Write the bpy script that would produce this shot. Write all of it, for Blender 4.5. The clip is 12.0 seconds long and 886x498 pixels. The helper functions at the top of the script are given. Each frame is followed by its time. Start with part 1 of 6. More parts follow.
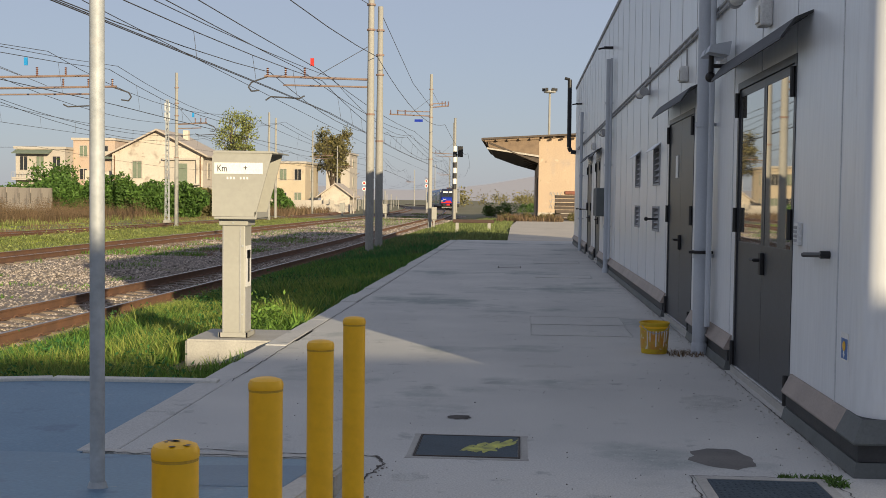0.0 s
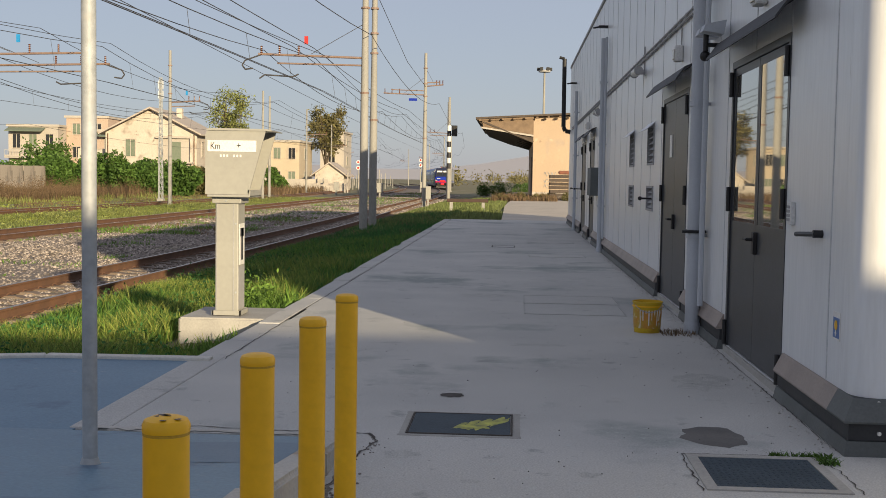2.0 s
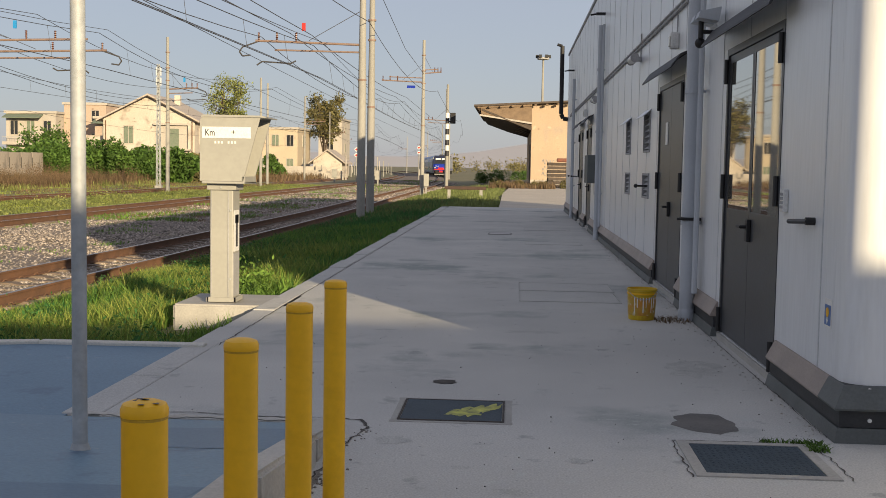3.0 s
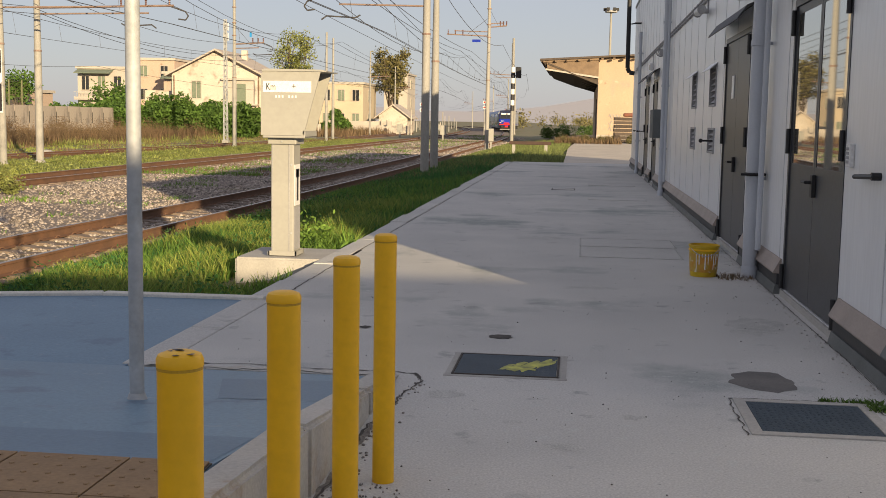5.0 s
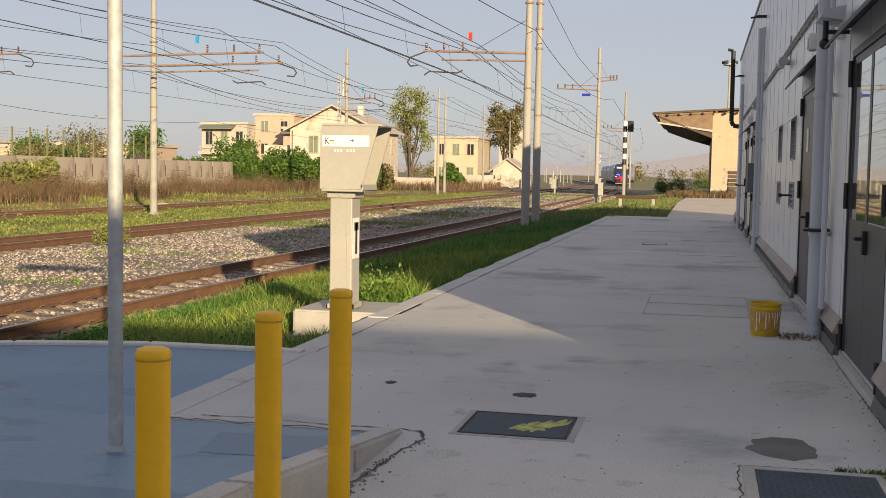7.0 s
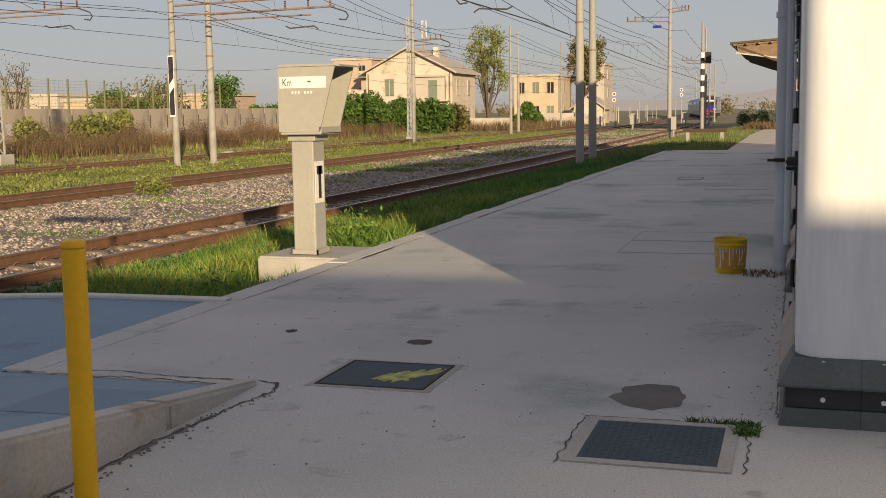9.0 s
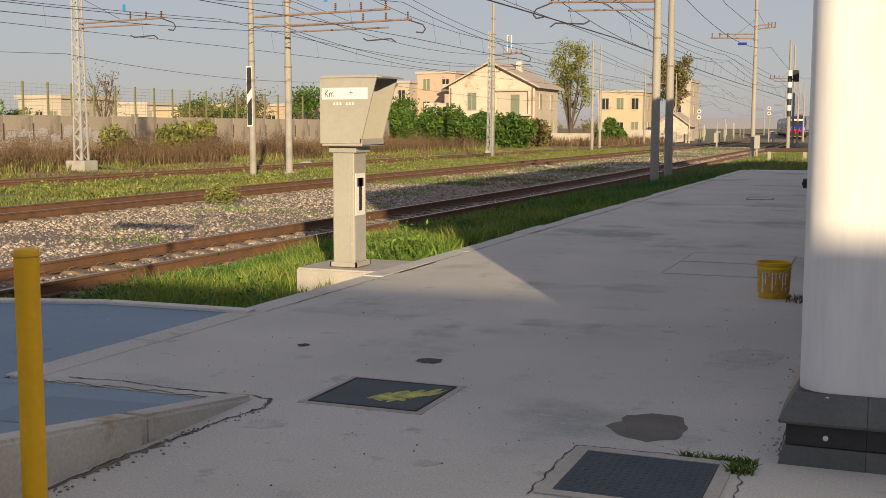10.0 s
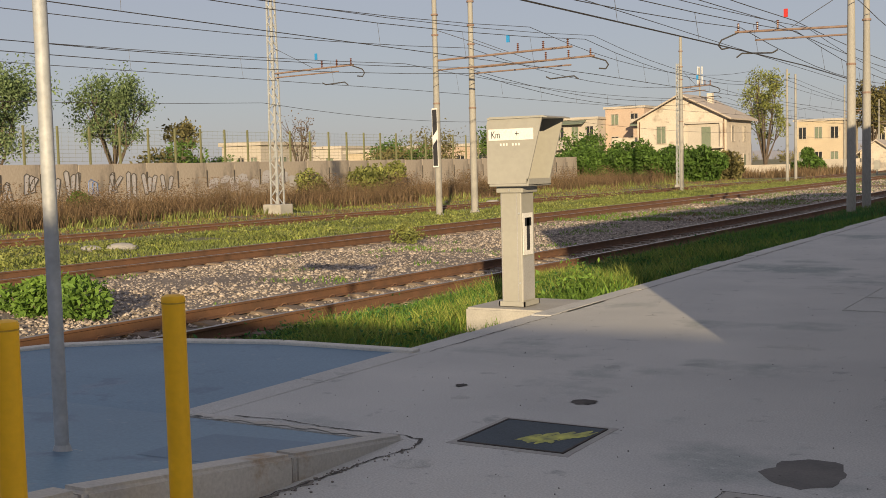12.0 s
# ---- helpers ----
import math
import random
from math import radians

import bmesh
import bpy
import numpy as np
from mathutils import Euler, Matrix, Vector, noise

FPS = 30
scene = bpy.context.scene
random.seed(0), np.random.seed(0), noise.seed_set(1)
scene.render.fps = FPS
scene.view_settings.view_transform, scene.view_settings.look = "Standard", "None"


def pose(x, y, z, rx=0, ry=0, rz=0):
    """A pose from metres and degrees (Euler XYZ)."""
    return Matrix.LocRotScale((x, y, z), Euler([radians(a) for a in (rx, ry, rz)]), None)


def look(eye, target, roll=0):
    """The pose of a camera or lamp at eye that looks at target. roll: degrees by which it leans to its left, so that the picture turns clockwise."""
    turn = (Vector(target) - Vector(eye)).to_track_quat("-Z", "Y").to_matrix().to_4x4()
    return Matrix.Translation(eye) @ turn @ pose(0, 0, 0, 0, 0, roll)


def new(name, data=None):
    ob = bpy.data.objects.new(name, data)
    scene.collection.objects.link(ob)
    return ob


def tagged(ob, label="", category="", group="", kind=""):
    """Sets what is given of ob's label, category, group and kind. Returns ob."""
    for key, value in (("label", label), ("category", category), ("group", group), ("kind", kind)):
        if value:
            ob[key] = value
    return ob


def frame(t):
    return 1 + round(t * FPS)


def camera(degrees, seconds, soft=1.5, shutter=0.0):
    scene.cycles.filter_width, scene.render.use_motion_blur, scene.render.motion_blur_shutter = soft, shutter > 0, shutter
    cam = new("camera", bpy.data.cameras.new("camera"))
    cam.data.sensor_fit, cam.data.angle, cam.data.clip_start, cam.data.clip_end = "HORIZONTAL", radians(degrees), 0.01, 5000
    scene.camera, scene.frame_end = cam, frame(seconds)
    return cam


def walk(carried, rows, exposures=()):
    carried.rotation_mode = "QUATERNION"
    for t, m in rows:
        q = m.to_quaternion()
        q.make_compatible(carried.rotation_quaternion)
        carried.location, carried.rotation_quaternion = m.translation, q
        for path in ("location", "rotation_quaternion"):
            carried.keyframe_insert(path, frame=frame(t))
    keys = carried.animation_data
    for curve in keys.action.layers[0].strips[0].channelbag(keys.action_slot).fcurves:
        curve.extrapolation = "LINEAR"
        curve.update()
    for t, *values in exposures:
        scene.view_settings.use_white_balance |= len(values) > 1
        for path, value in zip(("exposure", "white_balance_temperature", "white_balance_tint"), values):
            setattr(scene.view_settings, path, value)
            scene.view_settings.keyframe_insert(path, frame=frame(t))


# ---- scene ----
cam = camera(42.6, 12.0, soft=.8)
# path: seconds, eye, target, roll
PATH = [
    (0, (-0.011, 0.601, 1.541), (-0.146, 2.594, 1.454), 0.7),
    (0.5, (-0.012, 0.599, 1.54), (-0.142, 2.593, 1.442), 0.7),
    (1, (-0.016, 0.611, 1.538), (-0.143, 2.604, 1.435), 0.9),
    (1.5, (-0.011, 0.606, 1.539), (-0.139, 2.599, 1.432), 0.8),
    (2, (-0.006, 0.605, 1.532), (-0.13, 2.598, 1.409), 0.9),
    (2.5, (0.016, 0.606, 1.529), (-0.104, 2.598, 1.391), 1.0),
    (4.5, (0.054, 0.629, 1.52), (-0.123, 2.613, 1.335), 0.9),
    (5, (0.092, 0.645, 1.52), (-0.141, 2.619, 1.295), 1.0),
    (5.5, (0.213, 0.678, 1.523), (-0.076, 2.644, 1.291), 1.2),
    (6, (0.28, 0.603, 1.523), (-0.078, 2.557, 1.292), 1.6),
    (6.5, (0.533, 0.703, 1.514), (0.079, 2.642, 1.326), 1.8),
    (7, (0.722, 0.857, 1.532), (0.283, 2.804, 1.397), 1.0),
    (7.2, (0.757, 0.91, 1.545), (0.36, 2.867, 1.417), 0.4),
    (8.8, (1.806, 1.514, 1.494), (1.341, 3.444, 1.249), -0.6),
    (9, (1.935, 1.559, 1.508), (1.345, 3.455, 1.27), -0.9),
    (9.5, (2.064, 1.751, 1.503), (1.394, 3.621, 1.273), -0.2),
    (10, (2.299, 1.896, 1.501), (1.572, 3.747, 1.288), 0.1),
    (10.5, (2.504, 1.955, 1.521), (1.74, 3.795, 1.337), -0.1),
    (11, (2.467, 1.923, 1.519), (1.672, 3.751, 1.36), -1.3),
    (11.5, (2.499, 1.957, 1.521), (1.59, 3.732, 1.366), -1.5),
    (12, (2.535, 1.976, 1.526), (1.505, 3.685, 1.382), -1.5),
]
walk(cam, [(t, look(eye, target, roll)) for t, eye, target, roll in PATH],
     exposures=[(0, .41, 6100, 7), (2.7, .45, 6400, 8), (4.5, .54, 6650, 9), (5, .6, 6750, 10), (5.5, .72, 6750, 10), (6.3, .74, 6750, 10), (7.2, .55, 6750, 11), (8.9, .29, 6850, 11), (10, .38, 6850, 11), (11.2, .27, 6750, 10), (12, .30, 6700, 10)])

# ---- world and sun ----
SUN_DIR = Vector((-.497, .877, -.2025)).normalized()
world = bpy.data.worlds.new("world")
scene.world = world
world.use_nodes = True
wn = world.node_tree
sky = wn.nodes.new("ShaderNodeTexSky")
sky.sky_type = 'NISHITA'
sky.sun_disc = False
sky.sun_elevation, sky.sun_rotation = radians(11.4), radians(151)
sky.air_density, sky.dust_density, sky.ozone_density = 1.0, .6, 3.0
bg = wn.nodes["Background"]
wn.links.new(sky.outputs[0], bg.inputs[0])
bg.inputs[1].default_value = 0.025
# even evening haze over the whole sky
haze = wn.nodes.new("ShaderNodeBackground")
haze.inputs[0].default_value, haze.inputs[1].default_value = (.248, .24, .276, 1), 1.0
both = wn.nodes.new("ShaderNodeAddShader")
wn.links.new(bg.outputs[0], both.inputs[0]), wn.links.new(haze.outputs[0], both.inputs[1])
wn.links.new(both.outputs[0], wn.nodes["World Output"].inputs[0])
sun = new("sun", bpy.data.lights.new("sun", 'SUN'))
sun.data.energy, sun.data.angle, sun.data.color = 5.0, radians(.55), (1, .785, .50)
sun.matrix_world = look((0, 0, 30), Vector((0, 0, 30)) + SUN_DIR)


# ---- materials ----
def mat(name, c1, c2=None, rough=.75, metal=0.0, scale=2.0, bump=.15, fine=60.0, c3=None, s3=.6, t3=.62, spec=.4, rnd=0.0, isl=0.0, grain=.12, stretch=None, specks=None):
    """Two-scale surface: c1 to c2 over broad patches, grain, optional stains c3, bump, and a small shift per object or per island."""
    m = bpy.data.materials.new(name)
    m.use_nodes = True
    n, l = m.node_tree.nodes, m.node_tree.links
    b = n["Principled BSDF"]
    b.inputs["Roughness"].default_value, b.inputs["Metallic"].default_value = rough, metal
    b.inputs["Specular IOR Level"].default_value = spec
    tc = n.new("ShaderNodeTexCoord")
    src = tc.outputs["Object"]
    if stretch:
        mp = n.new("ShaderNodeMapping")
        mp.inputs["Scale"].default_value = stretch
        l.new(src, mp.inputs["Vector"])
        src = mp.outputs[0]
    n1 = n.new("ShaderNodeTexNoise")
    n1.inputs["Scale"].default_value, n1.inputs["Detail"].default_value = scale, 6
    l.new(src, n1.inputs["Vector"])
    n2 = n.new("ShaderNodeTexNoise")
    n2.inputs["Scale"].default_value, n2.inputs["Detail"].default_value = fine, 3
    l.new(src, n2.inputs["Vector"])
    ramp = n.new("ShaderNodeMapRange")
    ramp.inputs[1].default_value, ramp.inputs[2].default_value = .3, .7
    l.new(n1.outputs["Fac"], ramp.inputs[0])
    mix = n.new("ShaderNodeMix")
    mix.data_type = 'RGBA'
    mix.inputs["A"].default_value, mix.inputs["B"].default_value = (*c1, 1), (*(c2 or [v * .8 for v in c1]), 1)
    l.new(ramp.outputs[0], mix.inputs["Factor"])
    col = mix.outputs["Result"]
    if c3:
        n3 = n.new("ShaderNodeTexNoise")
        n3.inputs["Scale"].default_value, n3.inputs["Detail"].default_value, n3.inputs["Roughness"].default_value = s3, 8, .65
        l.new(src, n3.inputs["Vector"])
        r3 = n.new("ShaderNodeMapRange")
        r3.inputs[1].default_value, r3.inputs[2].default_value = t3, t3 + .1
        l.new(n3.outputs["Fac"], r3.inputs[0])
        m3 = n.new("ShaderNodeMix")
        m3.data_type = 'RGBA'
        m3.inputs["B"].default_value = (*c3, 1)
        l.new(r3.outputs[0], m3.inputs["Factor"])
        l.new(col, m3.inputs["A"])
        col = m3.outputs["Result"]
    if specks:
        # small marks: colour, size, how rare
        for c4, s4, t4 in specks:
            n4 = n.new("ShaderNodeTexNoise")
            n4.inputs["Scale"].default_value, n4.inputs["Detail"].default_value, n4.inputs["Roughness"].default_value = s4, 4, .6
            l.new(src, n4.inputs["Vector"])
            r4 = n.new("ShaderNodeMapRange")
            r4.inputs[1].default_value, r4.inputs[2].default_value, r4.inputs[4].default_value = t4, t4 + .07, .8
            l.new(n4.outputs["Fac"], r4.inputs[0])
            m4 = n.new("ShaderNodeMix")
            m4.data_type = 'RGBA'
            m4.inputs["B"].default_value = (*c4, 1)
            l.new(r4.outputs[0], m4.inputs["Factor"])
            l.new(col, m4.inputs["A"])
            col = m4.outputs["Result"]
    hsv = n.new("ShaderNodeHueSaturation")
    val = n.new("ShaderNodeMapRange")
    val.inputs[3].default_value, val.inputs[4].default_value = 1 - grain * 2, 1 + grain * 2
    l.new(n2.outputs["Fac"], val.inputs[0])
    out = val.outputs[0]
    for amount, node, socket in ((rnd, "ShaderNodeObjectInfo", "Random"), (isl, "ShaderNodeNewGeometry", "Random Per Island")):
        if amount:
            oi = n.new(node)
            rr = n.new("ShaderNodeMapRange")
            rr.inputs[3].default_value, rr.inputs[4].default_value = 1 - amount, 1 + amount
            l.new(oi.outputs[socket], rr.inputs[0])
            mu = n.new("ShaderNodeMath")
            mu.operation = 'MULTIPLY'
            l.new(out, mu.inputs[0]), l.new(rr.outputs[0], mu.inputs[1])
            out = mu.outputs[0]
    l.new(out, hsv.inputs["Value"])
    l.new(col, hsv.inputs["Color"])
    l.new(hsv.outputs[0], b.inputs["Base Color"])
    if bump:
        bp = n.new("ShaderNodeBump")
        bp.inputs["Strength"].default_value, bp.inputs["Distance"].default_value = bump, .01
        l.new(n2.outputs["Fac"], bp.inputs["Height"])
        l.new(bp.outputs[0], b.inputs["Normal"])
    return m


def leafy(name, c1, c2, isl=.45, trans=.25):
    """Thin leaves and blades: some light passes through."""
    m = mat(name, c1, c2, rough=.6, scale=.7, bump=0, isl=isl, grain=.05, spec=.25)
    n, l = m.node_tree.nodes, m.node_tree.links
    b = n["Principled BSDF"]
    tr = n.new("ShaderNodeBsdfTranslucent")
    l.new(b.inputs["Base Color"].links[0].from_socket, tr.inputs["Color"])
    mx = n.new("ShaderNodeMixShader")
    mx.inputs[0].default_value = trans
    l.new(b.outputs[0], mx.inputs[1]), l.new(tr.outputs[0], mx.inputs[2])
    l.new(mx.outputs[0], n["Material Output"].inputs[0])
    return m


M = dict(
    concrete=mat("platform_concrete", (.56, .55, .515), (.465, .463, .44), .85, spec=.3, scale=.8, fine=90, c3=(.305, .328, .312), s3=.38, t3=.54, bump=.22, grain=.2, specks=(((.52, .53, .50), 7, .6), ((.33, .335, .32), 3.1, .63), ((.31, .315, .30), 28, .65), ((.15, .145, .14), 17, .71))),
    kerb=mat("kerb_concrete", (.42, .405, .37), (.33, .32, .295), .85, scale=2.5, fine=50, c3=(.25, .23, .2), s3=2, t3=.6, rnd=.08),
    kerbwall=mat("pale_kerb_wall", (.52, .50, .455), (.42, .405, .365), .85, scale=2, fine=60, c3=(.36, .28, .2), s3=1.6, t3=.58, bump=.3, rnd=.06),
    edge_pale=mat("pale_edge_concrete", (.68, .66, .60), (.58, .56, .50), .85, scale=3, fine=50, c3=(.42, .39, .34), s3=2, t3=.6),
    blue=mat("blue_floor_paint", (.135, .235, .325), (.11, .198, .283), .5, scale=.9, fine=50, c3=(.165, .225, .30), s3=1.1, t3=.6, bump=.1, grain=.14, specks=(((.085, .145, .22), 2.2, .6), ((.19, .26, .33), 9, .64), ((.07, .115, .17), 24, .7))),
    bluedark=mat("fresh_blue_paint", (.102, .182, .268), (.088, .16, .24), .5, scale=2, fine=50, bump=.12),
    brown=mat("brown_floor", (.31, .205, .11), (.225, .15, .085), .8, scale=3, fine=60, specks=(((.1, .07, .05), 14, .66), ((.38, .25, .14), 6, .64))),
    ground=mat("earth", (.17, .17, .085), (.22, .19, .12), .95, scale=.12, fine=12, c3=(.26, .225, .165), s3=.25, t3=.57),
    ballast=mat("ballast_bed", (.24, .20, .165), (.165, .135, .11), .95, scale=.35, fine=18, bump=1, grain=.35),
    stone=mat("ballast_stone", (.42, .365, .315), (.21, .175, .145), .9, scale=6, fine=30, isl=.62, bump=.3),
    gravel=mat("pale_gravel", (.58, .52, .43), (.48, .43, .35), .95, scale=.5, fine=25, bump=.8, grain=.3),
    rail=mat("rusty_rail", (.20, .105, .06), (.13, .075, .048), .8, scale=3, fine=40, metal=.1, rnd=.08),
    railtop=mat("worn_rail_head", (.40, .36, .33), (.3, .25, .22), .35, metal=.8, scale=5, fine=60, bump=.02),
    sleeper=mat("concrete_sleeper", (.22, .17, .13), (.16, .125, .1), .9, scale=3, rnd=.15),
    wall=mat("white_panel_paint", (.77, .785, .79), (.725, .745, .755), .33, spec=.6, scale=1.6, fine=25, c3=(.68, .69, .69), s3=2.2, t3=.58, bump=.03, grain=.05, rnd=.025, stretch=(1, 1, .14), specks=(((.52, .52, .51), 14, .68),)),
    seam=mat("panel_seam", (.40, .40, .40), rough=.7),
    joint=mat("panel_joint", (.63, .645, .655), rough=.6),
    darkmetal=mat("dark_grey_door_paint", (.06, .064, .07), (.05, .054, .06), .4, scale=2, fine=30, bump=.05, c3=(.09, .09, .092), s3=3, t3=.66),
    black=mat("black_plastic", (.02, .02, .021), rough=.5, bump=.03),
    skirt=mat("skirting_brown", (.36, .30, .26), (.28, .24, .21), .6, scale=3, rnd=.06),
    skirtdark=mat("skirting_dark", (.03, .032, .035), (.045, .045, .046), .6, scale=3),
    skirtgrey=mat("skirting_grey", (.13, .14, .137), (.095, .104, .1), .65, scale=3, rnd=.1),
    pipe=mat("pipe_paint", (.50, .53, .57), (.44, .47, .51), .5, scale=2, bump=.03, grain=.04),
    steel=mat("galvanised_steel", (.45, .47, .475), (.34, .36, .37), .6, metal=.15, scale=9, fine=30, c3=(.42, .42, .41), s3=14, t3=.58, bump=.05),
    plasticw=mat("white_plastic", (.72, .72, .7), (.62, .62, .6), .5, scale=4, bump=.03),
    yellow=mat("yellow_bollard_paint", (.87, .49, .012), (.77, .425, .01), .45, scale=4, fine=35, c3=(.45, .27, .03), s3=5, t3=.68, bump=.08, grain=.05),
    yellowdark=mat("grimy_yellow_weld", (.56, .325, .015), (.4, .24, .03), .6, scale=9),
    chip=mat("worn_primer", (.25, .22, .19), (.06, .05, .05), .8, scale=30),
    bucket=mat("yellow_bucket_plastic", (.62, .43, .015), (.50, .33, .02), .45, scale=6, c3=(.36, .12, .02), s3=4, t3=.6, bump=.05),
    bucketlabel=mat("bucket_label", (.55, .22, .03), (.45, .33, .05), .5, scale=14, c3=(.7, .66, .55), s3=16, t3=.58),
    hatch=mat("asphalt_hatch", (.05, .072, .092), (.036, .054, .07), .7, scale=4, fine=80, bump=.4),
    hatchpaint=mat("faded_yellow_spray", (.60, .60, .12), (.16, .175, .085), .7, scale=11, fine=80),
    stain=mat("damp_concrete", (.53, .525, .49), (.40, .40, .375), .85, scale=9, fine=90, bump=.4, grain=.3),
    patch=mat("asphalt_patch", (.18, .17, .155), (.13, .125, .118), .9, scale=5, fine=60, bump=.3),
    dirt=mat("grey_dirt", (.27, .25, .22), (.17, .155, .14), .95, scale=12, fine=60, bump=.6, grain=.3),
    crack=mat("crack_dirt", (.06, .055, .05), (.1, .09, .08), .95, scale=10),
    cab=mat("beige_grey_cabinet", (.375, .37, .33), (.34, .335, .30), .5, scale=2, fine=20, c3=(.31, .30, .265), s3=3, t3=.63, bump=.04, grain=.05),
    label=mat("white_label", (.82, .81, .77), (.75, .74, .7), .5, scale=5, bump=0),
    ink=mat("dark_ink", (.035, .035, .04), rough=.6, bump=0),
    mast=mat("mast_concrete", (.35, .34, .31), (.285, .28, .255), .8, scale=1.2, fine=30, c3=(.21, .2, .18), s3=1, t3=.6, rnd=.06, stretch=(1, 1, .3)),
    armrust=mat("rusty_arm", (.24, .16, .125), (.31, .235, .2), .7, metal=.2, scale=5),
    wire=mat("copper_wire", (.085, .08, .078), rough=.6, metal=.3, bump=0),
    insul=mat("insulator_brown", (.16, .06, .035), rough=.25, bump=0),
    insulblue=mat("blue_tag", (.03, .28, .62), rough=.4, bump=0),
    red=mat("red_paint", (.55, .035, .03), (.45, .03, .025), .5, scale=4),
    buffer=mat("rusty_buffer_steel", (.085, .05, .038), (.06, .04, .032), .8, scale=4),
    rustred=mat("weathered_red_steel", (.26, .09, .055), (.17, .08, .055), .8, scale=4),
    plaster=mat("worn_cream_plaster", (.60, .545, .465), (.52, .46, .385), .9, scale=.6, fine=8, c3=(.33, .285, .235), s3=.5, t3=.54, bump=.2, specks=(((.24, .2, .16), 1.4, .62), ((.6, .54, .46), 1.1, .62))),
    plaster_o=mat("orange_plaster", (.50, .385, .30), (.44, .345, .275), .9, scale=.3, fine=8, c3=(.42, .32, .25), s3=.4, t3=.55, specks=(((.27, .19, .14), 1.3, .64),)),
    plaster_y=mat("yellow_plaster", (.53, .445, .325), (.47, .40, .295), .9, scale=.3, fine=8, c3=(.4, .33, .26), s3=.4, t3=.56, specks=(((.27, .2, .14), 1.3, .64),)),
    plaster_w=mat("pale_plaster", (.50, .455, .395), (.42, .385, .335), .9, scale=.3, fine=8),
    shedwall=mat("shed_orange_plaster", (.50, .385, .275), (.45, .345, .25), .9, scale=.4, fine=10, c3=(.42, .34, .27), s3=.5, t3=.55, specks=(((.56, .46, .34), 1.6, .6), ((.3, .22, .16), 2.4, .65))),
    roof=mat("pale_roof_tiles", (.50, .44, .38), (.42, .37, .32), .9, scale=.6, fine=10, stretch=(1, 4, 1)),
    shutter=mat("green_shutter", (.14, .19, .13), (.2, .22, .17), .7, scale=5),
    darkglass=mat("dark_window", (.03, .032, .035), rough=.15, bump=0, spec=.5),
    woodroof=mat("shed_timber", (.24, .17, .11), (.17, .12, .08), .8, scale=2),
    darkwood=mat("old_timber", (.07, .055, .045), (.1, .08, .065), .9, scale=3, rnd=.3),
    farwall=mat("old_concrete_wall", (.41, .36, .30), (.33, .29, .245), .92, scale=.35, fine=12, c3=(.22, .195, .17), s3=.5, t3=.57, rnd=.05, stretch=(1, 1, .5)),
    post_g=mat("fence_post_olive", (.16, .17, .08), (.2, .2, .11), .7, scale=5),
    # distance haze is painted in: pale blue-grey instead of the land's own colour
    hills=mat("haze_tinted_hills", (.20, .215, .285), (.225, .235, .30), 1, scale=.002, bump=0, grain=.02),
    bark=mat("bark", (.14, .11, .085), (.09, .07, .055), .95, scale=4, bump=.4),
    grass=leafy("grass_blade", (.175, .285, .05), (.09, .18, .034)),
    grassdry=leafy("yellow_grass", (.32, .35, .08), (.2, .26, .055)),
    # cool dark green matched to shaded grass, also used for broad weeds
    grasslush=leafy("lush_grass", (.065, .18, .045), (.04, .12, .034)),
    weeds=leafy("brown_weeds", (.22, .145, .085), (.15, .11, .06)),
    grassolive=leafy("olive_grass", (.215, .255, .085), (.135, .165, .055)),
    leaf=leafy("hedge_leaf", (.115, .20, .04), (.06, .125, .025)),
    leafpale=leafy("pale_leaf", (.28, .30, .09), (.19, .22, .07)),
    leafsoft=leafy("soft_green_leaf", (.20, .27, .13), (.13, .19, .08)),
    leafdry=leafy("brown_leaf", (.21, .185, .075), (.14, .13, .055)),
    loco_blue=mat("loco_blue_paint", (.012, .035, .36), (.01, .03, .3), .3, scale=2, bump=0, grain=.03),
    loco_dark=mat("loco_dark_blue", (.018, .024, .06), (.03, .035, .06), .4, scale=2, bump=0),
    loco_grey=mat("loco_silver_grey", (.30, .30, .295), (.25, .25, .25), .4, metal=.2, scale=1.2, bump=.02, grain=.04),
    loco_red=mat("loco_red_paint", (.62, .02, .03), (.55, .02, .025), .4, scale=3, bump=0),
    under=mat("underframe_black", (.022, .021, .02), (.035, .03, .026), .8, scale=4),
    coach=mat("coach_silver", (.36, .37, .38), (.3, .31, .33), .4, metal=.2, scale=1, bump=.02, grain=.03),
    coach_blue=mat("coach_blue", (.08, .17, .42), (.06, .14, .36), .35, scale=1, bump=0),
    green=mat("coach_green", (.20, .48, .12), (.17, .42, .1), .4, scale=2, bump=0),
    lamp=mat("lamp_glass", (.7, .68, .6), rough=.2, bump=0),
)
glass = bpy.data.materials.new("door_glass")
glass.use_nodes = True
gb = glass.node_tree.nodes["Principled BSDF"]
gb.inputs["Base Color"].default_value, gb.inputs["Roughness"].default_value = (.52, .50, .44, 1), .02
gb.inputs["Metallic"].default_value = .85
M["glass"] = glass


# ---- mesh helpers ----
def box(bm, x0, x1, y0, y1, z0, z1, bev=0.0, m=None):
    g = bmesh.ops.create_cube(bm, size=1, matrix=(m or Matrix()) @ Matrix.Translation(((x0 + x1) / 2, (y0 + y1) / 2, (z0 + z1) / 2)) @ Matrix.Diagonal((abs(x1 - x0), abs(y1 - y0), abs(z1 - z0), 1)))
    if bev:
        bmesh.ops.bevel(bm, geom=list({e for v in g["verts"] for e in v.link_edges}), offset=bev, segments=2, profile=.5, affect='EDGES')
    return bm


